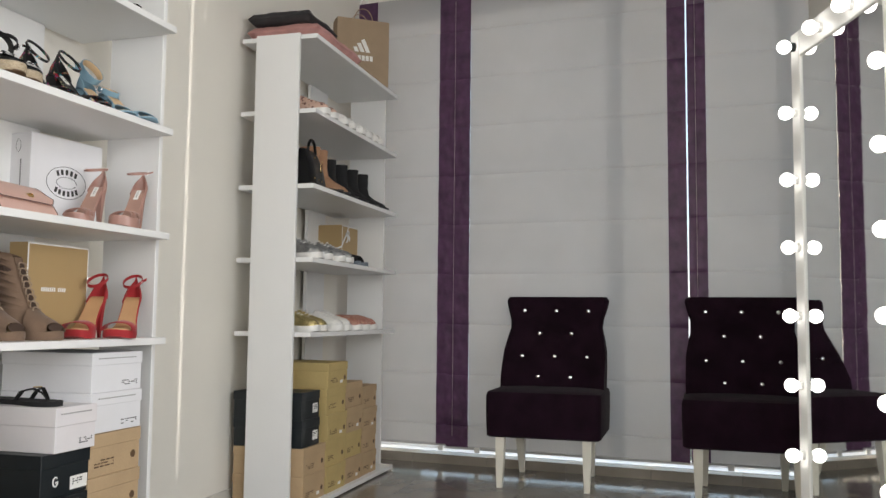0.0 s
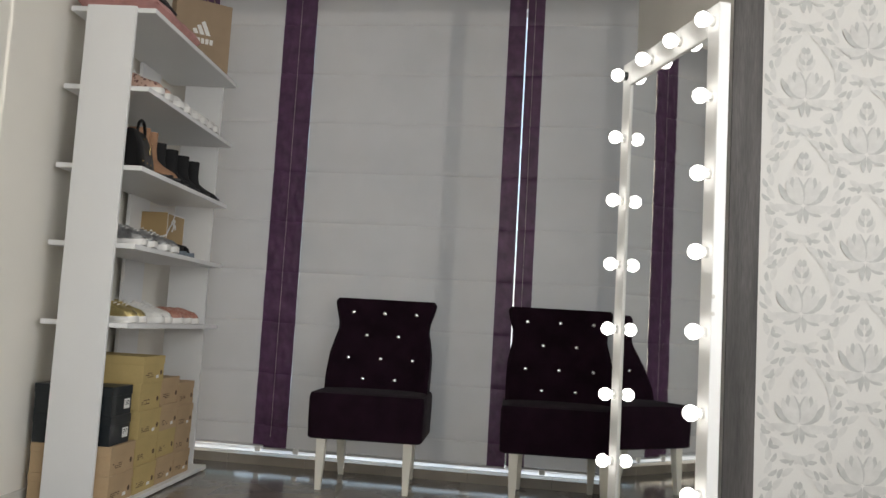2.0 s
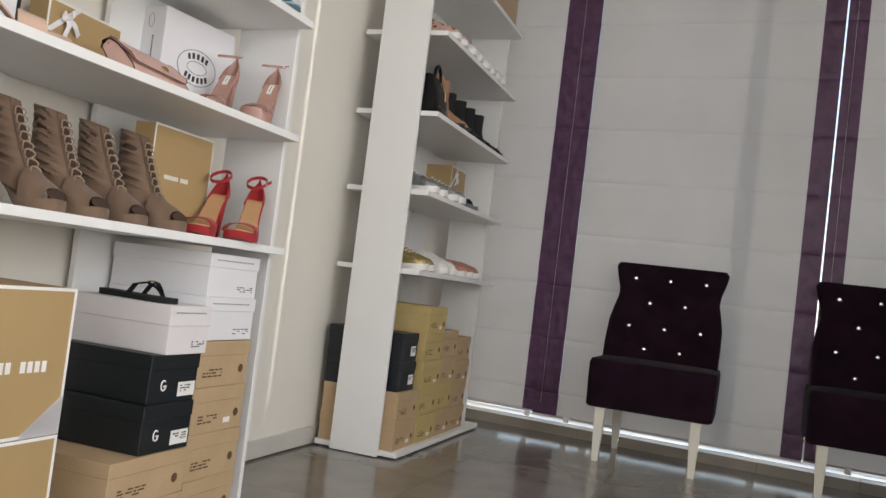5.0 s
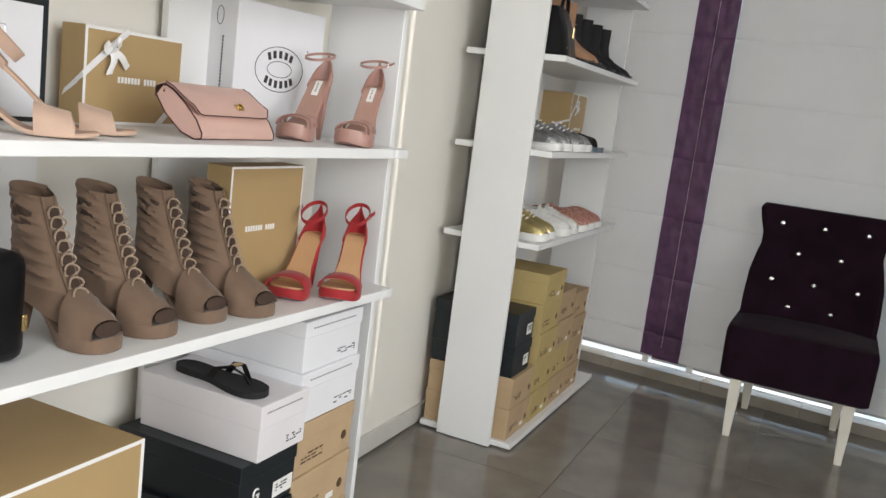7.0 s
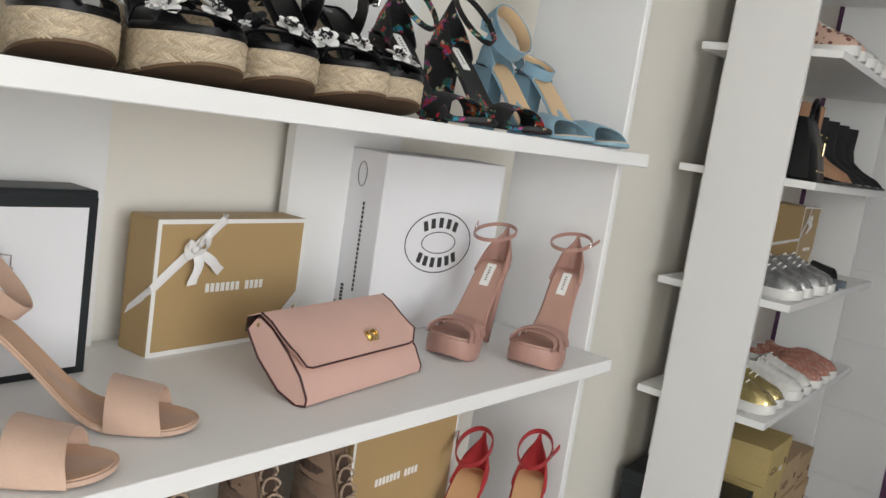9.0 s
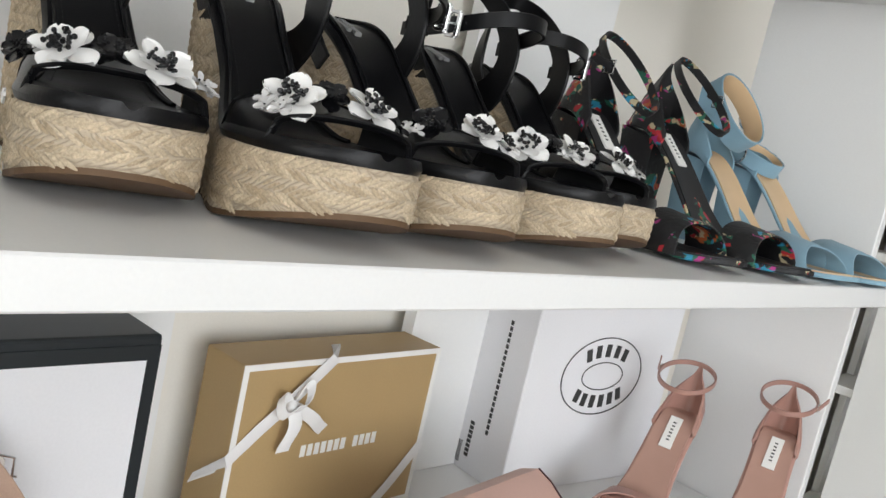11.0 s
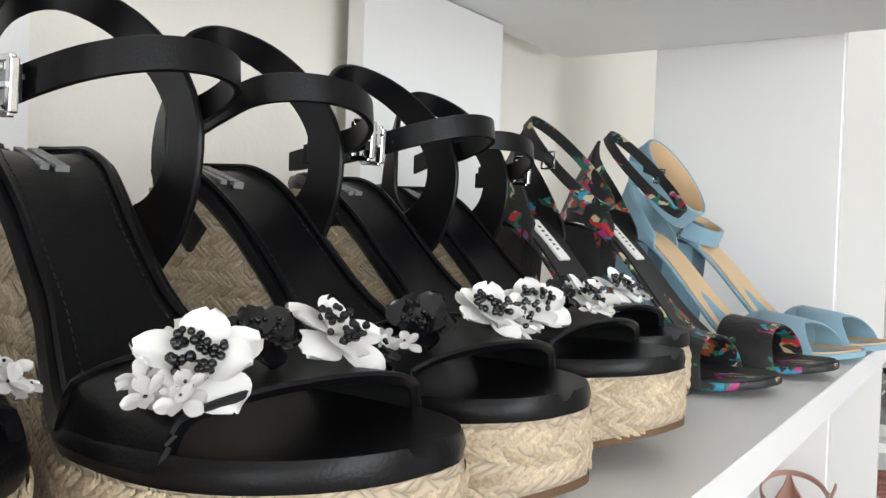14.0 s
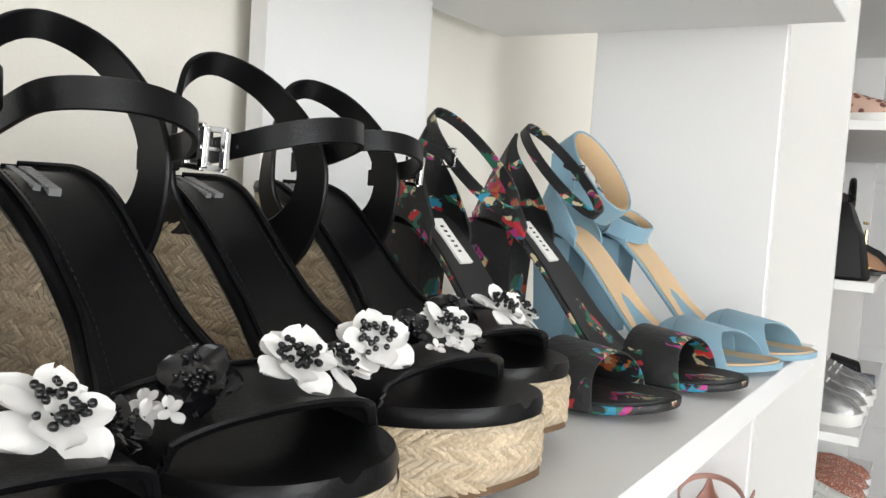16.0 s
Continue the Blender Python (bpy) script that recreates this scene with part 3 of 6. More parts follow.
def woven(name, colour, dark):
    """Plaited jute: slanted strands in stacked rows that lean left and right by turns; groove shade is put into the
    colour.
    """
    m = mat(name, colour, 0.85, var=0.12, scale=30)
    nt = m.node_tree
    p = nt.nodes["Principled BSDF"]
    co = nt.nodes.new("ShaderNodeTexCoord")
    sep = nt.nodes.new("ShaderNodeSeparateXYZ")
    nt.links.new(co.outputs["Object"], sep.inputs[0])

    def op(kind, a, b=None):
        n = nt.nodes.new("ShaderNodeMath")
        n.operation = kind
        for i, v in enumerate((a, b)):
            if v is None:
                continue
            if isinstance(v, (int, float)):
                n.inputs[i].default_value = v
            else:
                nt.links.new(v, n.inputs[i])
        return n.outputs[0]

    wob = nt.nodes.new("ShaderNodeTexNoise")
    wob.inputs["Scale"].default_value, wob.inputs["Detail"].default_value = 90, 2
    nt.links.new(co.outputs["Object"], wob.inputs["Vector"])
    w = op("MULTIPLY", op("SUBTRACT", wob.outputs[0], 0.5), 0.0095)
    run = op("ADD", op("ADD", sep.outputs[0], op("MULTIPLY", sep.outputs[1], 0.9)), w)
    rowz = op("DIVIDE", op("ADD", sep.outputs[2], w), 0.0105)
    frac = op("FRACT", rowz)
    zig = op("ABSOLUTE", op("SUBTRACT", op("FRACT", op("MULTIPLY", rowz, 0.5)), 0.5))
    strand = op("FRACT", op("DIVIDE", op("ADD", run, op("MULTIPLY", zig, 0.040)), 0.0056))
    edge = op("MULTIPLY", op("SINE", op("MULTIPLY", strand, math.pi)), op("SINE", op("MULTIPLY", frac, math.pi)))
    fib = nt.nodes.new("ShaderNodeTexNoise")
    fib.inputs["Scale"].default_value, fib.inputs["Detail"].default_value = 420, 5
    stretch = nt.nodes.new("ShaderNodeMapping")
    stretch.inputs["Scale"].default_value = (0.35, 0.35, 1.6)
    nt.links.new(co.outputs["Object"], stretch.inputs["Vector"])
    nt.links.new(stretch.outputs[0], fib.inputs["Vector"])
    h = op("ADD", op("POWER", op("MAXIMUM", edge, 0.0), 0.40), op("MULTIPLY", op("SUBTRACT", fib.outputs[0], 0.3), 0.55))
    ramp = ramp_node(nt, [(0.0, dark), (0.34, tuple(0.5 * (a + c) for a, c in zip(dark, colour))), (0.62, colour), (1.0, tuple(min(0.9, 1.15 * a) for a in colour))])
    nt.links.new(h, ramp.inputs[0])
    nt.links.new(ramp.outputs[0], p.inputs["Base Color"])
    b = nt.nodes.new("ShaderNodeBump")
    b.inputs["Strength"].default_value, b.inputs["Distance"].default_value = 0.6, 0.0020
    nt.links.new(h, b.inputs["Height"])
    nt.links.new(b.outputs[0], p.inputs["Normal"])
    return m


def jute_strand():
    """Dry jute fibre, each strand a little paler or browner than the next."""
    m = mat("plaited jute strand", (0.50, 0.41, 0.29), 0.78, var=0.10, scale=60, grain=0.22, grain_scale=700, bump=0.5, bump_scale=900)
    nt = m.node_tree
    p = nt.nodes["Principled BSDF"]
    geo = nt.nodes.new("ShaderNodeNewGeometry")
    ramp = ramp_node(nt, [(0.0, (0.76, 0.72, 0.66)), (0.5, (0.95, 0.94, 0.92)), (1.0, (1.14, 1.14, 1.12))])
    nt.links.new(geo.outputs["Random Per Island"], ramp.inputs[0])
    mul = nt.nodes.new("ShaderNodeMixRGB")
    mul.blend_type, mul.inputs[0].default_value = "MULTIPLY", 1.0
    nt.links.new(p.inputs["Base Color"].links[0].from_socket, mul.inputs[1])
    nt.links.new(ramp.outputs[0], mul.inputs[2])
    nt.links.new(mul.outputs[0], p.inputs["Base Color"])
    return m


M_STRAND = jute_strand()
M_STAMP = mat("faded grey stamp", (0.20, 0.20, 0.20), 0.4, var=0.2, scale=80)
M_JUTE = woven("plaited jute", (0.43, 0.355, 0.26), (0.28, 0.225, 0.157))


def brocade():
    """Black cloth embroidered with small red, green, blue and cream leaves."""
    m = mat("black floral brocade", (0.012, 0.011, 0.013), 0.55, var=0.2, scale=40)
    nt = m.node_tree
    p = nt.nodes["Principled BSDF"]
    co = nt.nodes.new("ShaderNodeTexCoord")
    vo = nt.nodes.new("ShaderNodeTexVoronoi")
    vo.inputs["Scale"].default_value = 120
    warp = nt.nodes.new("ShaderNodeTexNoise")
    warp.inputs["Scale"].default_value = 60
    mixv = nt.nodes.new("ShaderNodeMixRGB")
    mixv.inputs[0].default_value = 0.04
    nt.links.new(co.outputs["Object"], mixv.inputs[1])
    nt.links.new(co.outputs["Object"], warp.inputs["Vector"])
    nt.links.new(warp.outputs["Color"], mixv.inputs[2])
    nt.links.new(mixv.outputs[0], vo.inputs["Vector"])
    sep = nt.nodes.new("ShaderNodeSeparateColor")
    nt.links.new(vo.outputs["Color"], sep.inputs[0])
    ramp = ramp_node(nt, [(0.0, (0.012, 0.011, 0.013)), (0.26, (0.42, 0.02, 0.03)), (0.40, (0.46, 0.11, 0.03)), (0.46, (0.02, 0.12, 0.075)), (0.68, (0.50, 0.42, 0.26)), (0.78, (0.012, 0.012, 0.014)), (0.84, (0.38, 0.03, 0.20)), (0.93, (0.03, 0.24, 0.38))])
    ramp.color_ramp.interpolation = "CONSTANT"
    nt.links.new(sep.outputs[0], ramp.inputs[0])
    spread = nt.nodes.new("ShaderNodeTexNoise")
    spread.inputs["Scale"].default_value, spread.inputs["Detail"].default_value = 42, 1
    nt.links.new(co.outputs["Object"], spread.inputs["Vector"])
    patch = ramp_node(nt, [(0.0, (0, 0, 0)), (0.525, (0, 0, 0)), (0.54, (1, 1, 1)), (1.0, (1, 1, 1))])
    nt.links.new(spread.outputs[0], patch.inputs[0])
    over = nt.nodes.new("ShaderNodeMixRGB")
    over.inputs[1].default_value = (0.008, 0.008, 0.009, 1)
    nt.links.new(patch.outputs[0], over.inputs[0])
    nt.links.new(ramp.outputs[0], over.inputs[2])
    nt.links.new(over.outputs[0], p.inputs["Base Color"])
    b = nt.nodes.new("ShaderNodeBump")
    b.inputs["Strength"].default_value, b.inputs["Distance"].default_value = 0.4, 0.001
    nt.links.new(vo.outputs["Distance"], b.inputs["Height"])
    nt.links.new(b.outputs[0], p.inputs["Normal"])
    return m


M_BROCADE = brocade()


def speckled(name, colour, other, scale, share=0.55):
    m = mat(name, colour, 0.45, var=0.05)
    nt = m.node_tree
    p = nt.nodes["Principled BSDF"]
    co = nt.nodes.new("ShaderNodeTexCoord")
    vo = nt.nodes.new("ShaderNodeTexVoronoi")
    vo.inputs["Scale"].default_value = scale
    nt.links.new(co.outputs["Object"], vo.inputs["Vector"])
    ramp = ramp_node(nt, [(0.0, other), (share * 0.6, other), (share * 0.75, colour), (1.0, colour)])
    nt.links.new(vo.outputs["Distance"], ramp.inputs[0])
    nt.links.new(ramp.outputs[0], p.inputs["Base Color"])
    return m


M_GLITTER = speckled("rose glitter cloth", (0.36, 0.14, 0.10), (0.80, 0.62, 0.52), 210, 0.45)
M_LEOPARD = speckled("spotted beige leather", (0.62, 0.42, 0.33), (0.16, 0.06, 0.05), 55, 0.6)


# ---- shoe shapes: heel at x = 0, toe along +x, ground at z = 0 ----
FOOT_S = (0.0, 0.01, 0.04, 0.10, 0.20, 0.32, 0.45, 0.58, 0.68, 0.76, 0.84, 0.90, 0.95, 0.985, 1.0)
FOOT_W = (0.02, 0.26, 0.48, 0.64, 0.68, 0.64, 0.66, 0.84, 0.97, 1.0, 0.95, 0.83, 0.64, 0.38, 0.05)


class Last:
    """Length, ball width, heel height and ball height of a shoe's footbed."""

    def __init__(self, length, width, heel, ball_z, spring=0.004, side=1, curve=None, waist=0.0, slim=0.0):
        self.l, self.w, self.h, self.b, self.spring, self.side = length, width, heel, ball_z, spring, side
        self.curve, self.waist, self.slim = curve, waist, slim

    def hw(self, s):
        if s > 0.76:
            return max(0.05, (1 - min(1.0, (s - 0.76) / 0.24) ** 2.4) ** 0.5) * self.w / 2
        return (float(np.interp(s, FOOT_S, FOOT_W)) - self.waist * max(0.0, math.sin(math.pi * (s - 0.2) / 0.5)) * (0.2 < s < 0.7)) * (1 - self.slim * max(0.0, 1 - s / 0.6)) * self.w / 2

    def z(self, s):
        f = min(1.0, max(0.0, (s - 0.10) / 0.56))
        f = f * f * (3 - 2 * f)
        return self.h + (self.b - self.h) * f + (self.spring * ((s - 0.8) / 0.2) ** 2 if s > 0.8 else 0)

    def bend(self, s):
        if self.curve is not None:
            return self.curve * math.sin(math.pi * min(1, max(0, s)))
        return self.side * 0.006 * math.sin(math.pi * min(1, max(0, s)) ** 1.3)

    def at(self, s, v, up=0.0):
        """A point at s along the foot, v (-1 to 1) across it, up above the footbed."""
        return Vector((s * self.l, self.bend(s) + v * self.hw(s), self.z(s) + up))


def slab(last, top, bottom, grow=0.0, s0=0.0, s1=1.0, n=30, across=8, dish=0.0, bulge=0.0):
    """A sole between two height functions of s, following the last's outline."""
    rings = []
    for k in range(n + 1):
        f = k / n
        s = s0 + (s1 - s0) * (0.5 - 0.5 * math.cos(math.pi * f)) if s0 == 0.0 and s1 == 1.0 else s0 + (s1 - s0) * f
        hw, c, zt, zb = last.hw(s) + grow, last.bend(s), top(s), bottom(s)
        x = s * last.l + (s - 0.5) * 2 * grow
        ring = [Vector((x, c + hw * (2 * i / across - 1), zt - dish * (1 - (2 * i / across - 1) ** 2))) for i in range(across + 1)]
        for q in (0.15, 0.5, 0.85):
            ring.append(Vector((x, c + hw + bulge * math.sin(math.pi * q), zt + (zb - zt) * q)))
        ring += [Vector((x, c + hw * (1 - 2 * i / across), zb)) for i in range(across + 1)]
        for q in (0.85, 0.5, 0.15):
            ring.append(Vector((x, c - hw - bulge * math.sin(math.pi * q), zt + (zb - zt) * q)))
        rings.append(ring)
    return loft(rings)


def strap_over(last, s_left, s_right, height, width, thick, n=14, lean=0.0, taper=1.0, grow=0.002):
    """A strap over the foot from its left edge at s_left to its right edge at s_right."""
    pts, ws = [], []
    for k in range(n + 1):
        f = k / n
        s = s_left + (s_right - s_left) * f
        a = math.pi * f
        y = last.bend(s) - math.cos(a) * (last.hw(s) + grow)
        z = last.z(s) - 0.004 + (height + 0.004) * math.sin(a) ** 0.75
        x = s * last.l - lean * math.sin(a)
        pts.append(Vector((x, y, z)))
        ww = width * (taper + (1 - taper) * math.sin(a))
        ws.append(Vector((ww, 0, ww * (0.35 * math.sin(a) * (1 if height > 0.03 else 0.6)) * -0.6)))
    return ribbon(pts, ws, thick)


def counter(last, s_end, h_back, h_end, thick=0.003, n=24, flare=0.0):
    """The upright heel cup from one side at s_end round the back to the other, pointed at the back."""
    own = bmesh.new()
    rings = []
    for k in range(n + 1):
        f = 2 * k / n - 1
        a = abs(f)
        s = s_end * a ** 1.6
        side = 1 if f > 0 else -1
        y = side * last.hw(max(s, 0.02)) * min(1.0, (a * 2.2) ** 0.6 if a < 0.45 else 1.0)
        h = h_end + (h_back - h_end) * (1 - a) ** 1.15
        rise = h / h_back
        p0 = Vector((s * last.l, last.bend(s) + y, last.z(s) - 0.004))
        p1 = Vector((s * last.l + flare * (1 - a), last.bend(s) + y * (1 - 0.45 * rise), last.z(s) + h))
        out = Vector((-(1 - a), side * a, 0)).normalized() * thick
        pm = (p0 + p1) / 2 + out * 0.8
        rings.append([p0, pm, p1, p1 + out, pm + out, p0 + out])
    return loft(rings, own)


def ankle_loop(last, s_mid, height, rx, ry, width, thick, tilt=0.0, n=32, shrink=0.0):
    """A strap round the ankle; tilt lowers (-) or lifts its front, the band staying square to its plane."""
    c = Vector((s_mid * last.l, last.bend(s_mid), last.z(0.1) + height))
    d = Vector((rx, 0, tilt))
    across = Vector((-tilt, 0, rx)).normalized() * width
    k_ = 1 - shrink / d.length
    pts = [c + d * (k_ * math.cos(a)) + Vector((0, (ry - shrink) * math.sin(a), 0.0)) for a in (2 * math.pi * k / n for k in range(n))]
    return ribbon(pts, [across] * n, thick, loop=True), c


def buckle_part(parent, c, w, h, r, turn, material):
    m = Matrix.Translation(c) @ turn
    pts = [m @ Vector(p) for p in ((-w, 0, -h), (0, 0.0008, -h), (w, 0, -h), (w, 0, 0), (w, 0, h), (0, 0.0008, h), (-w, 0, h), (-w, 0, 0))]
    b = tube(pts, r, n=6, loop=True)
    tube([m @ Vector((-w, 0.001, 0)), m @ Vector((w * 1.2, 0.002, 0))], r * 0.7, b, n=5)
    return part("buckle", b, material, parent, "small metal buckle", smooth=True)


def heel_post(last, s0, s1, z_tip, half_top, half_tip, tip_s):
    """A heel from under the footbed to the ground."""
    rings = []
    for f in (0.0, 0.12, 0.35, 0.7, 1.0):
        g = f ** 0.7
        sa, sb = s0 + (tip_s - half_tip / last.l - s0) * g, s1 + (tip_s + half_tip / last.l - s1) * g
        hw = half_top + (half_tip - half_top) * g
        za, zb = last.z(s0) - 0.006, last.z(s1) - 0.006
        rings.append([Vector((s * last.l, last.bend(s) + v, z + (z_tip - z) * f)) for s, z, v in
                      ((sa, za, -hw * 0.7), (sa - 0.01 * (1 - f), za, 0), (sa, za, hw * 0.7), ((sa + sb) / 2, (za + zb) / 2, hw), (sb, zb, hw * 0.8), (sb, zb, -hw * 0.8), ((sa + sb) / 2, (za + zb) / 2, -hw))])
    return loft(rings)


def flower(c, r, normal, seed, bm_petal, bm_bead, petals=6, beads=16):
    """A sequin flower: separate rounded petals round a tuft of beads."""
    rnd = random.Random(seed)
    rot = Vector(normal).to_track_quat("Z", "Y").to_matrix().to_4x4()
    broad = 0.43 if r > 0.01 else 0.34
    turn = rnd.uniform(0, 6.28)
    for k in range(petals):
        a = turn + 2 * math.pi * k / petals + rnd.uniform(-0.12, 0.12)
        size = r * rnd.uniform(0.94, 1.08) * (0.90 if k % 2 else 1.0)
        up = 0.06 + (0.34 if k % 2 else 0.0) + rnd.uniform(-0.12, 0.12)
        twist = rnd.uniform(-0.22, 0.22)
        m = Matrix.Translation(c) @ rot @ Matrix.Rotation(a, 4, "Z") @ Matrix.Rotation(-up, 4, "Y") @ Matrix.Rotation(twist, 4, "X")
        nu, nv = 8, 6
        wave = rnd.uniform(0, 6.28)
        grid = []
        for i in range(nu + 1):
            u = i / nu
            half = broad * size * max(0.02, math.sin(math.pi * (0.05 + 0.93 * u ** 1.35))) ** 0.62
            row = []
            for j in range(nv + 1):
                v = 2 * j / nv - 1
                notch = 0.05 * size * math.exp(-(v / 0.3) ** 2) * u ** 6
                z = size * (0.10 * v * v * u - 0.10 * u * u + 0.035 * u * math.sin(4 * v + wave)) + 0.0006 * (k % 2)
                row.append(bm_petal.verts.new(m @ Vector((size * (0.06 + 0.94 * u) - notch, half * v, z))))
            grid.append(row)
        for p, q in zip(grid, grid[1:]):
            for j in range(nv):
                bm_petal.faces.new((p[j], p[j + 1], q[j + 1], q[j]))
    for k in range(beads):
        a, d = rnd.uniform(0, 6.28), r * 0.46 * math.sqrt(rnd.random())
        p = Matrix.Translation(c) @ rot @ Vector((d * math.cos(a), d * math.sin(a), r * (rnd.uniform(0.18, 0.50) - 0.15 * d / r)))
        ball(p, r * rnd.uniform(0.060, 0.088), bm_bead, seg=7)


def bars(name, parent, m, rows, material, thick=0.0006):
    """Flat printed bars: (x0, x1, z0, z1) on a plane whose normal is local -y."""
    own = bmesh.new()
    for x0, x1, z0, z1 in rows:
        box(x0, x1, -thick, 0.0, z0, z1, bm=own)
    bmesh.ops.transform(own, matrix=m, verts=own.verts)
    return part(name, own, material, parent)


WHITE, BLACK, SMALL = "white sequin flower", "black sequin flower", "small silver sequin flower"
FLOWERS_A = ((0.30, 0.62, 0.0170, WHITE), (0.67, 0.42, 0.0165, WHITE), (0.48, 0.38, 0.0120, BLACK), (0.88, 0.45, 0.0110, BLACK),
             (0.17, 0.62, 0.0068, SMALL), (0.13, 0.80, 0.0066, SMALL), (0.19, 0.92, 0.0062, SMALL), (0.13, 1.00, 0.0060, SMALL))
FLOWERS_B = ((0.60, 0.45, 0.0165, WHITE), (0.82, 0.40, 0.0150, WHITE), (0.33, 0.48, 0.0140, BLACK),
             (0.18, 0.55, 0.0055, SMALL), (0.13, 0.70, 0.0058, SMALL), (0.20, 0.78, 0.0052, SMALL))
FLOWERS_C = ((0.30, 0.45, 0.0165, WHITE), (0.64, 0.44, 0.0165, WHITE), (0.48, 0.30, 0.0115, BLACK), (0.86, 0.45, 0.0110, BLACK),
             (0.42, 0.86, 0.0042, SMALL), (0.50, 0.88, 0.0042, SMALL))
FLOWERS_D = ((0.62, 0.95, 0.0170, WHITE), (0.30, 0.70, 0.0165, WHITE), (0.46, 0.60, 0.0120, BLACK), (0.13, 0.45, 0.0110, BLACK),
             (0.79, 0.80, 0.0070, SMALL), (0.86, 0.62, 0.0066, SMALL), (0.84, 0.92, 0.0064, SMALL), (0.90, 0.80, 0.0060, SMALL))


def smooth_path(ctrl, n):
    """n points along a smooth curve through ctrl, rows of equally many numbers."""
    c = np.array(ctrl, float)
    c = np.vstack([2 * c[0] - c[1], c, 2 * c[-1] - c[-2]])
    out = []
    for q in np.linspace(0, len(ctrl) - 1 - 1e-9, n):
        i, f = int(q), q - int(q)
        p0, p1, p2, p3 = c[i:i + 4]
        out.append(0.5 * (2 * p1 + (p2 - p0) * f + (2 * p0 - 5 * p1 + 4 * p2 - p3) * f * f + (3 * p1 - p0 - 3 * p2 + p3) * f ** 3))
    return out


def strap_along(ctrl, n, thick):
    """A flat strap along rows of x, y, z and its width vector."""
    rows = smooth_path(ctrl, n)
    return ribbon([Vector(r[:3]) for r in rows], [Vector(r[3:]) for r in rows], thick)


def braid(la, top, bottom, grow, seed):
    """Plaited jute wound round a wedge: slanted strands in rows that lean left and right by turns."""
    rnd = random.Random(seed)
    own = bmesh.new()
    ss = [0.5 - 0.5 * math.cos(math.pi * k / 120) for k in range(121)]
    outline = [(s, 1) for s in ss] + [(s, -1) for s in reversed(ss[:-1])]
    flat = [Vector((s * la.l + (s - 0.5) * 2 * grow, la.bend(s) + v * (la.hw(s) + grow + 0.0016) * (0.3 if s in (0.0, 1.0) else 1), s)) for s, v in outline]
    run = [0.0]
    for a, c in zip(flat, flat[1:]):
        run.append(run[-1] + math.hypot(c.x - a.x, c.y - a.y))
    total = run[-1]
    xs, ys, sv = [p.x for p in flat], [p.y for p in flat], [p.z for p in flat]

    def at(d):
        d %= total
        return float(np.interp(d, run, xs)), float(np.interp(d, run, ys)), float(np.interp(d, run, sv))

    rise, pitch = 0.0056, 0.0044
    for r in range(23):
        z = 0.0042 + r * rise
        d = rnd.uniform(0, pitch)
        while d < total:
            x, y, s = at(d)
            zz = z + 0.0006 * math.sin(d * 61 + r) + rnd.uniform(-0.0004, 0.0004)
            if bottom(s) + 0.002 < zz < top(min(1.0, s + 0.02)) - 0.0030:
                lean = 1 if r % 2 else -1
                half, wide = rnd.uniform(0.0048, 0.0062), rnd.uniform(0.0014, 0.0019)
                slope = lean * rnd.uniform(0.42, 0.62)
                proud = rnd.uniform(0.0010, 0.0017)
                grid = []
                for e in (-1.0, -0.6, 0.0, 0.6, 1.0):
                    px, py, _ = at(d + e * half)
                    qx, qy, _ = at(d + e * half + 0.002)
                    nrm = Vector((qy - py, -(qx - px), 0)).normalized() * -1
                    w = wide * (1 - 0.72 * e * e)
                    lift = proud * (1 - 0.85 * e * e)
                    zc = zz + slope * e * half
                    base = Vector((px, py, zc))
                    grid.append([own.verts.new(base + Vector((0, 0, g * w)) + nrm * (lift * (1 - 0.8 * abs(g)) - 0.0004)) for g in (-1, -0.4, 0.4, 1)])
                for p, q in zip(grid, grid[1:]):
                    for j in range(3):
                        own.faces.new((p[j], p[j + 1], q[j + 1], q[j]))
            d += pitch * rnd.uniform(0.85, 1.15)
    return own


def undercut(own, height, run=0.07, step=0.022):
    """Draws the lower heel in under the foot."""
    for v in own.verts:
        if v.co.x < run:
            v.co.x += step * max(0.0, 1 - v.co.z / height) * (1 - max(0.0, v.co.x) / run)
    return own


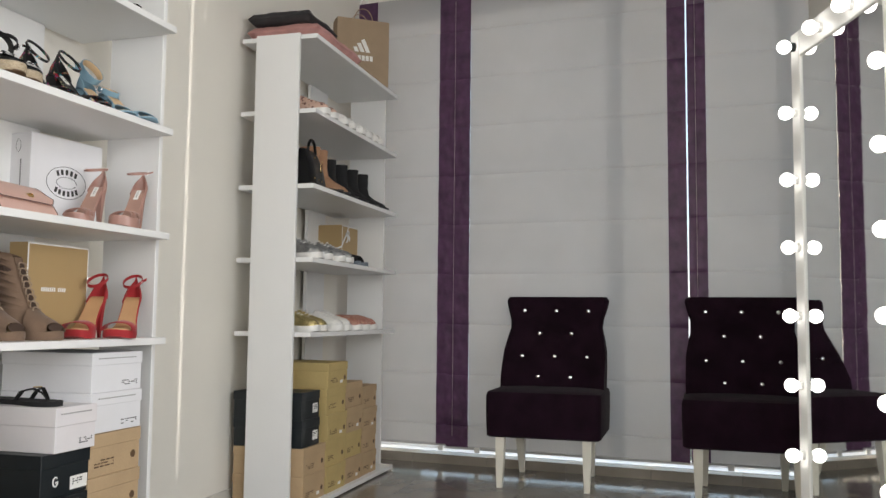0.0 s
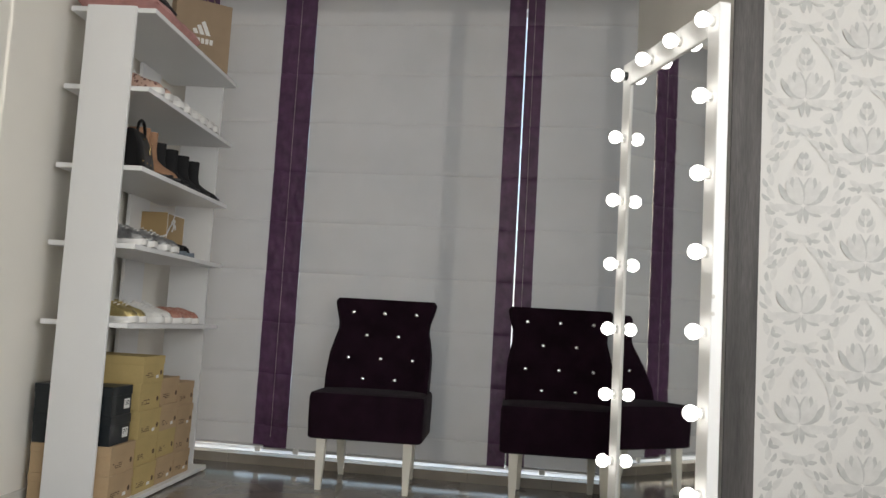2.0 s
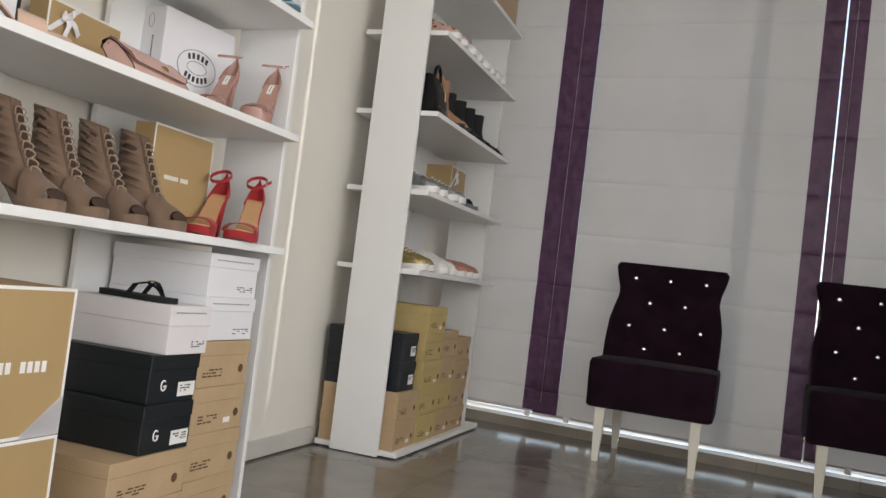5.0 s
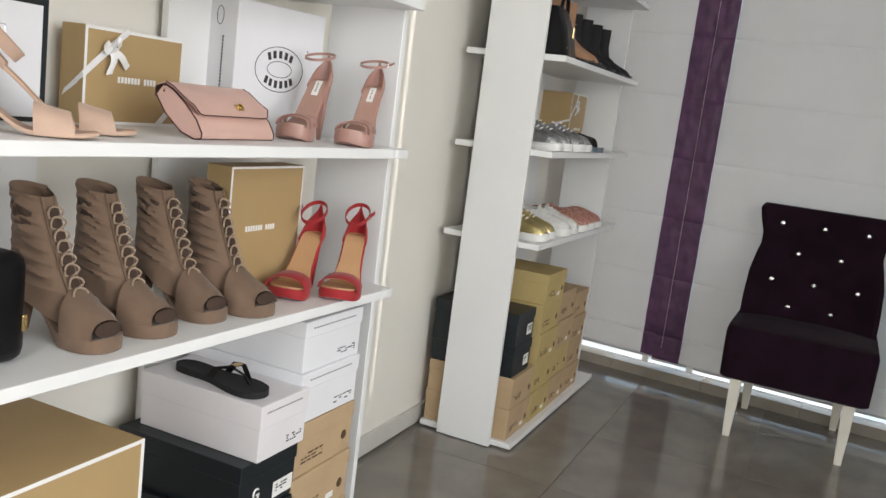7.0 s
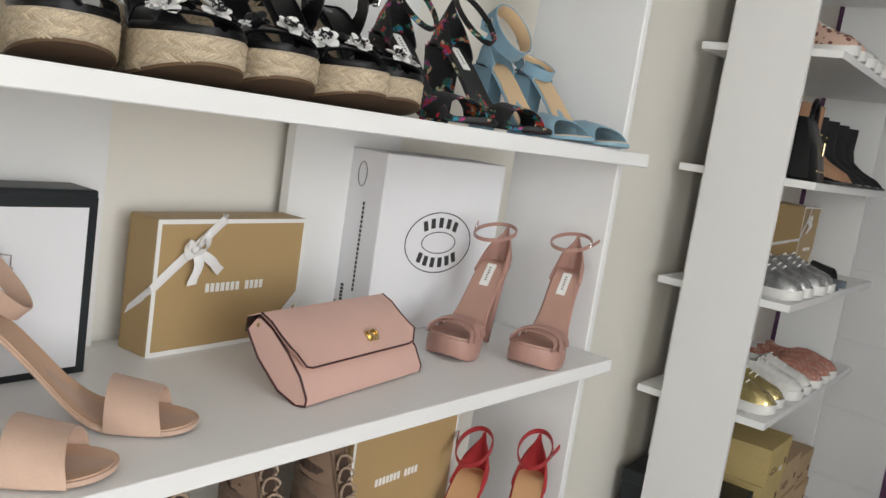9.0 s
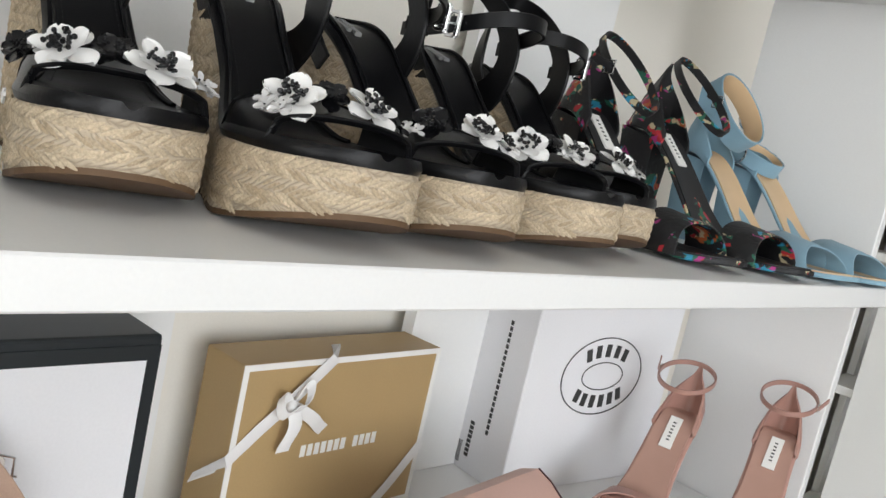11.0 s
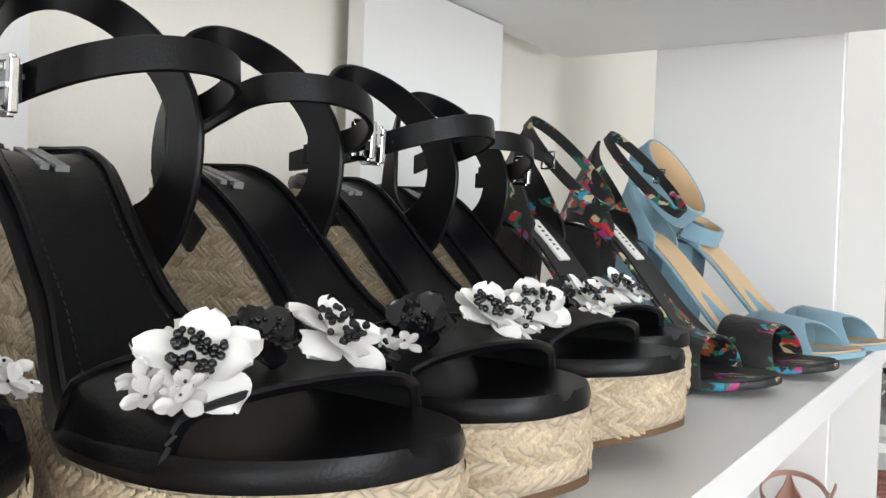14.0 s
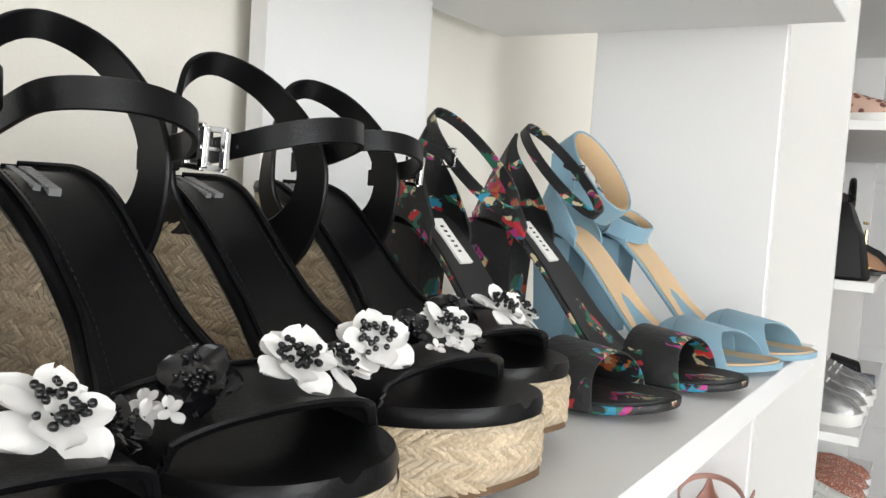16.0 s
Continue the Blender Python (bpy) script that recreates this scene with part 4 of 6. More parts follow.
def wedge_sandal(m, side, seed, label, flowers):
    ob = thing("wedge_sandal", m, label, "sandal", "flower wedge sandals")
    la = Last(0.245, 0.082, 0.131, 0.049, 0.002, side, -0.010 * side, 0.10, 0.24)
    top = lambda s: la.z(s) - 0.0075
    bot = lambda s: 0.0025 + (0.018 * ((s - 0.66) / 0.34) ** 1.5 if s > 0.66 else 0.0)
    part("wedge", undercut(slab(la, top, bot, 0.0030, bulge=0.0020, n=44), 0.12), M_JUTE, ob, "jute-covered wedge sole", smooth=True)
    part("jute_braid", undercut(braid(la, top, bot, 0.0030, seed), 0.12), M_STRAND, ob, "plaited straw-coloured jute", smooth=True, kind="stuff")
    part("outsole", undercut(slab(la, lambda s: bot(s) + 0.0005, lambda s: bot(s) - 0.0025, 0.0035), 0.12), M_PRINTB, ob, "thin brown outsole")
    bed = part("footbed", slab(la, la.z, lambda s: la.z(s) - 0.0090, 0.0024, dish=0.003, bulge=0.0022, n=44), M_LEATHER, ob, smooth=True)
    # rolled binding round the edge and a stitched line inside it
    for v in (-1, 1):
        part("binding", tube([la.at(s, v * 0.93, 0.0002) for s in np.linspace(0.012, 0.66, 40)], 0.0017, n=6), M_LEATHER, bed, smooth=True)
        pts = [la.at(s, v * 0.74, 0.0003 - 0.003 * (1 - 0.55)) for s in np.linspace(0.04, 0.62, 90)]
        own = bmesh.new()
        for p, q in zip(pts[::2], pts[1::2]):
            tube([p, q], 0.00035, own, n=4)
        part("stitching", own, M_LINING, bed)
    # stamped mark on the heel: two lines along the foot
    own = bmesh.new()
    rnd = random.Random(seed)
    d = (la.at(0.22, 0) - la.at(0.08, 0)).normalized()
    lm = Matrix.Translation(la.at(0.09, 0, -0.0012)) @ Matrix(((d.x, 0, -d.z, 0), (0, 1, 0, 0), (d.z, 0, d.x, 0), (0, 0, 0, 1)))
    for y0, hh, x1 in ((-0.002, 0.0055, 0.030), (-0.0075, 0.0034, 0.028)):
        x = 0.0
        while x < x1:
            l_ = hh * rnd.uniform(0.40, 0.70)
            for q in range(2):
                box(x + q * l_ * 0.6, x + q * l_ * 0.6 + l_ * 0.28, y0, y0 + hh, -0.003, 0.0006, bm=own)
            x += l_ + 0.0012
    bmesh.ops.transform(own, matrix=lm, verts=own.verts)
    part("stamp", own, M_STAMP, bed, "faded grey stamped mark", kind="stuff")

    # toe strap: high at the back, sloping to an open toe
    def toe(f, u):
        a = math.pi * f
        e = math.sin(a)
        xb, xf = 0.160 + 0.019 * e, 0.210 + 0.006 * e
        x = xb + (xf - xb) * u
        s = x / la.l
        y = la.bend(s) - math.cos(a) * (la.hw(s) + 0.0032)
        rise_ = (0.020 - 0.007 * u) * e ** 0.62
        return Vector((x, y, la.z(s) - 0.006 + (0.006 + rise_) * min(1.0, 0.25 + 2.2 * e)))

    us = [k / 8 for k in range(9)]
    rings = []
    for k in range(33):
        f = k / 32
        c = Vector((0.19, 0.0, 0.03))
        outer = [toe(f, u) for u in us]
        inner = [p + (c - p).normalized() * 0.0026 for p in reversed(outer)]
        rings.append(outer + inner)
    part("toe_strap", loft(rings), M_LEATHER, ob, smooth=True)
    for u in (0.03, 0.985):
        part("strap_piping", tube([toe(f, u) + Vector((0, 0, 0.0003)) for f in np.linspace(0.015, 0.985, 40)], 0.0012, n=6), M_LEATHER, ob, smooth=True)
    part("strap_lining", loft([[p + (Vector((0.19, 0, 0.03)) - p).normalized() * 0.0029 for p in (toe(k / 32, u) for u in us)] for k in range(33)], closed=False), M_LINING, ob, smooth=True)
    # one hoop: up one side from the waist, round the back of the ankle and down the other side
    part("heel_strap", strap_along((
        (0.062, 0.0255, 0.094, 0.030, 0, -0.024), (0.074, 0.0290, 0.105, 0.029, 0, -0.014), (0.084, 0.0300, 0.122, 0.025, 0, -0.004),
        (0.085, 0.0300, 0.142, 0.022, 0, 0.003), (0.072, 0.0285, 0.163, 0.017, 0, 0.009), (0.050, 0.0210, 0.183, 0.010, 0, 0.012),
        (0.037, 0.0020, 0.192, 0.004, 0, 0.012), (0.040, -0.0180, 0.184, 0.005, -0.001, 0.012), (0.049, -0.0310, 0.165, 0.009, -0.002, 0.010),
        (0.053, -0.0370, 0.144, 0.014, -0.002, 0.003), (0.052, -0.0360, 0.124, 0.015, 0, 0.003), (0.058, -0.0320, 0.107, 0.017, 0, 0.007), (0.072, -0.0300, 0.094, 0.012, 0, 0.011)), 60, 0.0030), M_LEATHER, ob, smooth=True)
    # ankle strap round the front, buckled on the outer side
    b_ = -side
    W = 0.0118
    part("ankle_strap", strap_along((
        (0.066, b_ * 0.0375, 0.1405, 0, 0, W), (0.096, b_ * 0.0380, 0.1440, 0, 0, W), (0.120, b_ * 0.0265, 0.1510, -0.001, 0, W), (0.131, b_ * 0.0080, 0.1560, -0.002, 0, W),
        (0.131, b_ * -0.0130, 0.1575, -0.002, 0, W), (0.119, b_ * -0.0310, 0.1555, -0.001, 0, W), (0.098, b_ * -0.0355, 0.1490, 0, 0, W), (0.074, b_ * -0.0340, 0.1430, 0, 0, W)), 48, 0.0026), M_LEATHER, ob, smooth=True)
    part("strap_end", strap_along(((0.104, b_ * 0.0395, 0.1445, 0, 0, W), (0.076, b_ * 0.0405, 0.1415, 0, 0, W), (0.044 if b_ < 0 else 0.066, b_ * 0.0400, 0.1385, 0, 0, W), (0.031 if b_ < 0 else 0.058, b_ * 0.0385, 0.1375, 0, 0, W * 0.9)), 12, 0.0022), M_LEATHER, ob, smooth=True)
    part("strap_keeper", box(0.060, 0.066, b_ * 0.0405 - 0.0026, b_ * 0.0405 + 0.0026, 0.1330, 0.1475, 0.001), M_LEATHER, ob)
    # heavy square buckle
    c = Vector((0.098, b_ * 0.0415, 0.1438))
    own = bmesh.new()
    w_, h_ = 0.0062, 0.0088
    box(-w_ - 0.0014, -w_ + 0.0014, -0.0014, 0.0014, -h_, h_, 0.0005, bm=own)
    box(w_ - 0.0020, w_ + 0.0020, -0.0016, 0.0016, -h_, h_, 0.0006, bm=own)
    for zz in (-h_, h_):
        box(-w_, w_, -0.0012, 0.0012, zz - 0.0013, zz + 0.0013, 0.0005, bm=own)
    box(-w_, w_ + 0.001, -0.0024, -0.0012, -0.0008, 0.0008, bm=own)
    bmesh.ops.transform(own, matrix=Matrix.Translation(c) @ Matrix.Rotation(radians(4), 4, "Y"), verts=own.verts)
    part("buckle", own, M_STEEL, ob, "square polished steel buckle")
    for x in ((0.046, 0.055, 0.112) if b_ < 0 else (0.112,)):
        part("punch_hole", lathe([(0.0009, 0.0), (0.0009, 0.0004), (0.0001, 0.0005)], 8, m=Matrix.Translation((x, b_ * 0.0413, 0.1386 + (x - 0.046) * 0.10)) @ Matrix.Rotation(radians(90 * b_), 4, "X")), M_LINING, ob)
    part("rivet", lathe([(0.0052, 0.0), (0.0048, 0.0012), (0.0020, 0.0018), (0.0001, 0.0014)], 14, m=Matrix.Translation((0.050, la.bend(0.17) - la.hw(0.17) - 0.0046, 0.030)) @ Matrix.Rotation(radians(90), 4, "X")), M_STEEL, ob, "round steel rivet")

    for k, (f, u, r, tag) in enumerate(flowers):
        count, beads, colour = {WHITE: (8, 34, M_PETAL), BLACK: (9, 20, M_PETALK), SMALL: (5, 1, M_SEQUIN)}[tag]
        p = toe(f, u) + Vector((0, 0, 0.002))
        nrm = Vector((0.50, -math.cos(math.pi * f) * 0.55 - 0.18, 0.80))
        petals_, bead = bmesh.new(), bmesh.new()
        flower(p + nrm.normalized() * 0.004, r, nrm, seed + k, petals_, bead, count, beads)
        fl = part("flower", petals_, colour, ob, tag, smooth=True)
        part("bead_tuft", bead, M_BEAD, fl, "tuft of black glass beads", smooth=True, kind="stuff")
    return ob


def heeled_sandal(m, label, group, upper, bedmat, side=1, length=0.225, width=0.078, heel=0.115, ball_z=0.012, platform=0.0,
                  straps=((0.74, 0.74, 0.024, 0.030),), cup=(0.30, 0.062, 0.012), loop=(0.20, 0.060, 0.040, 0.028, 0.009, 0.0),
                  post="stiletto", solemat=None, ring=False, plate=None, bow=False):
    """A high-heeled sandal: sole, insole, heel, toe straps, heel cup and ankle strap."""
    ob = thing("heeled_sandal", m, label, "sandal", group)
    la = Last(length, width, heel, ball_z + platform, 0.004, side, slim=0.24)
    solemat = solemat or upper
    th = 0.006
    if platform:
        part("platform", slab(la, lambda s: la.z(s) - 0.003, lambda s: (0.0015 + 0.008 * max(0.0, (s - 0.85) / 0.15) ** 2) if s > 0.62 else la.z(s) - 0.009 - (la.z(0.62) - 0.0105) * max(0.0, (s - 0.48) / 0.14), 0.001, bulge=0.002, n=40), upper, ob, smooth=True)
    else:
        part("sole", slab(la, lambda s: la.z(s) - 0.001, lambda s: la.z(s) - th if la.z(s) - th > 0.001 else 0.001, 0.001, bulge=0.001, n=36), solemat, ob, smooth=True)
    part("insole", slab(la, lambda s: la.z(s) + 0.0005, lambda s: la.z(s) - 0.003, -0.0012, dish=0.002, n=36), bedmat, ob, smooth=True)
    if post == "stiletto":
        part("heel", heel_post(la, 0.01, 0.17, 0.0, 0.021, 0.0045, 0.075), upper, ob, smooth=True)
    else:
        part("heel", heel_post(la, 0.01, 0.20, 0.0, 0.023, 0.017, 0.11), upper, ob, smooth=True)
    for s_l, s_r, h, w in straps:
        part("toe_strap", strap_over(la, s_l, s_r, h, w, 0.0024, n=18, lean=0.006, taper=1.1), upper, ob, smooth=True)
    if cup:
        part("heel_cup", counter(la, *cup), upper, ob, smooth=True)
    if loop:
        s_mid, h, rx, ry, w, tilt = loop
        lp, c = ankle_loop(la, s_mid, h, rx, ry, w, 0.0022, tilt)
        band = part("ankle_strap", lp, upper, ob, smooth=True)
        if ring:
            part("lining", ankle_loop(la, s_mid, h, rx, ry, w * 0.94, 0.0012, tilt, shrink=0.0021)[0], bedmat, band, "tan leather lining", smooth=True)
        if ring:
            own = tube([c + Vector((0.013 * math.cos(a) - 0.004, -side * (ry + 0.003), 0.013 * math.sin(a))) for a in (2 * math.pi * k / 16 for k in range(16))], 0.0014, n=6, loop=True)
            part("buckle", own, M_STEEL, ob, "round metal buckle", smooth=True)
        else:
            buckle_part(ob, c + Vector((0.0, side * (ry + 0.0015), 0)), w * 0.62, w * 0.72, 0.0009, Matrix.Identity(4), M_STEEL)
        part("strap_end", ribbon([c + Vector((x, side * (ry + 0.003 + 0.003 * k), 0.004 * k)) for k, x in enumerate((0.004, -0.008, -0.018))], [Vector((0, 0, w * 0.9))] * 3, 0.0018), upper, ob, smooth=True)
    if plate:
        d = (la.at(0.32, 0) - la.at(0.20, 0)).normalized()
        lm = Matrix.Translation(la.at(0.26, 0, 0.0)) @ Matrix(((d.x, 0, -d.z, 0), (0, 1, 0, 0), (d.z, 0, d.x, 0), (0, 0, 0, 1)))
        own = box(-0.021, 0.021, -0.0075, 0.0075, -0.001, 0.0008)
        bmesh.ops.transform(own, matrix=lm, verts=own.verts)
        tag = part("brand_plate", own, plate, ob, "pale stamped plate")
        own = bmesh.new()
        for a in range(6):
            box(-0.014 + a * 0.0047, -0.0122 + a * 0.0047, -0.0018, 0.0018, 0.0008, 0.0011, bm=own)
        bmesh.ops.transform(own, matrix=lm, verts=own.verts)
        part("lettering", own, M_PRINT, tag)
    return ob


def place(x, y, z, turn=0.0):
    return Matrix.Translation((x, y, z)) @ Matrix.Rotation(radians(turn), 4, "Z")


ZA, ZB, ZC_, ZD = 1.507, 1.157, 0.812, 1.858

# upper shelf: wedges, brocade and blue sandals
for k, (x, y, turn, side) in enumerate(((-0.816, 2.158, -12, -1), (-0.762, 2.256, -11, 1), (-0.762, 2.342, -11, -1), (-0.762, 2.444, -8, 1), (-0.777, 2.547, -15, -1))):
    wedge_sandal(place(x, y, ZA, turn), side, 11 + 17 * k, "black leather flower-trimmed sandal on a plaited jute wedge", (FLOWERS_D, FLOWERS_A, FLOWERS_B, FLOWERS_C, FLOWERS_B)[k])
for x, y, turn, side in ((-0.745, 2.648, -5, -1), (-0.722, 2.748, -5, 1)):
    heeled_sandal(place(x, y, ZA, turn), "black floral brocade high-heeled sandal with ankle strap", "brocade sandals", M_BROCADE, M_LINING, side,
                  0.235, 0.080, 0.118, 0.010, straps=((0.76, 0.76, 0.028, 0.040),), cup=(0.26, 0.066, 0.012, 0.003, 24, 0.036), loop=(0.325, 0.037, 0.033, 0.030, 0.0085, -0.034), post="block", plate=M_PRINTW)
for x, y, turn, side, loop in ((-0.716, 2.871, -8, -1, (0.235, 0.046, 0.025, 0.037, 0.025, -0.036)), (-0.698, 2.958, -9, 1, (0.15, 0.006, 0.030, 0.034, 0.018, -0.014))):
    heeled_sandal(place(x, y, ZA, turn), "pale blue suede sandal with round buckle and block heel", "blue sandals", M_BLUE, M_BEIGEBED, side,
                  0.238, 0.082, 0.108, 0.008, straps=((0.70, 0.80, 0.026, 0.045), (0.80, 0.70, 0.027, 0.040)), cup=(0.24, loop[1] + 0.010, 0.010, 0.003, 24, 0.018), loop=loop, post="block", ring=True)

# second shelf: nude sandals with jewelled straps
for x, y, turn, side in ((-0.752, 2.088, 48, 1), (-0.704, 1.966, 48, -1)):
    ob = heeled_sandal(place(x, y, ZB, turn), "nude suede block-heeled sandal with jewelled ankle strap", "nude jewelled sandals", M_NUDE, M_NUDEBED, side,
                       0.255, 0.084, 0.105, 0.008, straps=((0.77, 0.77, 0.034, 0.050),), cup=(0.24, 0.066, 0.008), loop=(0.17, 0.036, 0.036, 0.030, 0.019, -0.036), post="block")
    rnd = random.Random(5)
    for k in range(34):
        a = radians(85 + 190 * k / 33)
        c = Vector((0.17 * 0.255 + 0.039 * math.cos(a), 0.002 + 0.0345 * math.sin(a), 0.105 + 0.036 - 0.039 * math.cos(a) + rnd.uniform(-0.007, 0.009)))
        part("pearl" if k % 2 else "crystal", ball(c, rnd.uniform(0.0032, 0.0062), seg=8), M_PEARL if k % 2 else M_CRYSTAL, ob, "ivory pearl" if k % 2 else "silver crystal", smooth=bool(k % 2))
for x, y, turn, side in ((-0.647, 2.927, -80, -1), (-0.562, 3.018, -79, 1)):
    heeled_sandal(place(x, y, ZB, turn), "blush pink platform stiletto sandal with thin ankle strap", "blush platform sandals", M_BLUSH, M_BLUSHBED, side,
                  0.178, 0.080, 0.140, 0.006, platform=0.028, straps=((0.62, 0.82, 0.022, 0.014), (0.82, 0.62, 0.023, 0.014), (0.72, 0.90, 0.018, 0.012)),
                  cup=(0.24, 0.062, 0.004), loop=(0.24, 0.050, 0.044, 0.032, 0.006, -0.010), plate=M_PRINTW)

# third shelf: red sandals
for x, y, turn, side in ((-0.616, 2.909, -76, -1), (-0.556, 2.993, -72, 1)):
    heeled_sandal(place(x, y, ZC_, turn), "red suede platform stiletto sandal with tan insole", "red sandals", M_RED, M_TANBED, side,
                  0.196, 0.088, 0.130, 0.006, platform=0.022, straps=((0.80, 0.80, 0.024, 0.044),), cup=(0.24, 0.068, 0.004), loop=(0.19, 0.050, 0.038, 0.028, 0.010, -0.020))
# a black strappy pair on the shelf above the wedges
for y, side in ((2.76, -1), (2.87, 1)):
    heeled_sandal(place(-0.72, y, ZD, 0), "black strappy high-heeled sandal", "black sandals", M_LEATHER, M_LINING, side, 0.225, 0.078, 0.10, 0.010)


def lace_boot(m, side, seed):
    ob = thing("ankle_boot", m, "taupe suede peep-toe laced ankle boot with high heel", "boot", "laced ankle boots")
    la = Last(0.215, 0.088, 0.103, 0.024, 0.004, side)
    part("platform", slab(la, lambda s: la.z(s) - 0.001, lambda s: 0.001 if s > 0.64 else la.z(s) - 0.009 - (la.z(0.64) - 0.0105) * max(0.0, (s - 0.50) / 0.14), 0.003, bulge=0.002, n=36), M_TAUPE, ob, smooth=True)
    part("heel", heel_post(la, 0.01, 0.20, 0.0, 0.024, 0.009, 0.09), M_TAUPE, ob, smooth=True)
    # upper: arched vamp rising to a gathered shaft
    own = bmesh.new()
    rings = []
    stations = [(0.97, 0.026), (0.93, 0.034), (0.86, 0.043), (0.76, 0.054), (0.66, 0.072)]
    for s, h in stations:
        hw = la.hw(min(s, 0.93)) + 0.004
        ring = []
        for k in range(17):
            a = math.pi * k / 16
            ring.append(Vector((s * la.l - 0.010 * math.sin(a), la.bend(s) - math.cos(a) * hw, la.z(s) - 0.003 + h * math.sin(a) ** 0.8)))
        rings.append(ring)
    loft(rings, own, closed=False)
    part("vamp", own, M_TAUPE, ob, smooth=True)
    rings = []
    zt = 0.245
    n = 28
    for k in range(66):
        f = k / 65
        # ring planes lean: the front is low on the vamp, the back sits on the heel
        xb, zb = -0.004 + 0.004 * math.sin(3 * f), la.h - 0.006 + (zt - la.h + 0.012) * f
        xf, zf = 0.66 * la.l - 0.075 * f ** 0.8, la.z(0.66) + 0.050 + (zt - 0.012 - la.z(0.66) - 0.050) * f
        if f < 0.02:
            xf, zf = 0.70 * la.l, la.z(0.66) - 0.002
        c, d = Vector(((xb + xf) / 2, la.bend(0.3) * (1 - f), (zb + zf) / 2)), Vector(((xf - xb) / 2, 0, (zf - zb) / 2))
        hw = 0.034 + 0.006 * (1 - f) - 0.004 * math.sin(math.pi * f)
        ring = []
        for q in range(n):
            a = 2 * math.pi * q / n
            pleat = 1 + (0.10 * math.sin(f * 47 + 2.4 * math.sin(2 * a + seed) + 1.2 * math.sin(5 * a)) + 0.06 * math.sin(f * 21 + 3 * a + seed) + 0.035 * math.sin(f * 95 + 4 * a)) * abs(math.sin(a)) ** 1.4
            ring.append(c + d * math.cos(a) + Vector((0, hw * math.sin(a) * pleat, 0)))
        rings.append(ring)
    part("shaft", loft(rings, cap=False), M_TAUPE, ob, smooth=True)
    part("lining", loft([[p * 0.985 + Vector((0.001, 0, 0.0)) for p in rings[-9]], [p * 0.97 + Vector((0.0015, 0, 0)) for p in rings[-22]]]), M_DARKIN, ob, "dark lining")
    own = bmesh.new()
    p0, hw = 0.955 * la.l, la.hw(0.93)
    # flat dark disc set in the open toe as the shade inside it
    part("toe_shade", lathe([(0.001, 0.0012), (0.85, 0.001), (1.0, 0.0)], 20, m=Matrix.Translation((0.97 * la.l - 0.0025, la.bend(0.97), la.z(0.97) + 0.0095)) @ Matrix.Rotation(radians(69), 4, "Y") @ Matrix.Diagonal((0.0125, 0.029, 1, 1))), M_DARKIN, ob, "dark disc painted as the shade in the peep toe")
    # tongue strip and looped lacing down the front
    fronts = []
    for k in range(40):
        f = k / 39
        fronts.append(Vector((0.66 * la.l - 0.075 * f ** 0.8 + 0.003, la.bend(0.3) * (1 - f), la.z(0.66) + 0.050 + (zt - 0.012 - la.z(0.66) - 0.050) * f)))
    for v in (-1, 1):
        part("facing", tube([p + Vector((-0.004, v * 0.0135, 0.0)) for p in fronts], 0.0026, n=6), M_TAUPE, ob)
    for k in range(8):
        p = fronts[2 + k * 4 + k // 2]
        r = 0.0155
        own = tube([p + Vector((0.002 + 0.003 * math.cos(2 * a), r * math.cos(a), 0.010 * math.sin(a))) for a in (2 * math.pi * q / 16 for q in range(16))], 0.0020, n=6, loop=True)
        part("lace", own, M_TAUPELACE, ob, "taupe lacing loop", smooth=True)
        # dark disc in each loop paints the shaded gap behind the lacing
        part("lace_gap_shade", lathe([(0.001, 0.001), (0.9, 0.0008), (1.0, 0.0)], 14, m=Matrix.Translation(p + Vector((0.0006, 0, 0))) @ Matrix.Rotation(radians(70), 4, "Y") @ Matrix.Diagonal((0.009, 0.011, 1, 1))), M_DARKIN, ob)
    return ob


for k, (x, y, turn, side) in enumerate(((-0.752, 2.195, 4, 1), (-0.752, 2.330, 3, -1), (-0.757, 2.478, 0, 1), (-0.723, 2.588, 0, -1))):
    lace_boot(place(x, y, ZC_, turn), side, k * 1.7)


# ---- boxes ----
def label_rows(rnd, w, h, n=4):
    rows = []
    for k in range(n):
        z = h * (0.80 - 0.62 * k / n)
        x = 0.08 * w
        while x < 0.9 * w:
            l_ = rnd.uniform(0.06, 0.22) * w
            if rnd.random() < 0.72:
                rows.append((x, min(0.92 * w, x + l_), z - 0.05 * h, z + 0.05 * h))
            x += l_ + 0.05 * w
    return rows


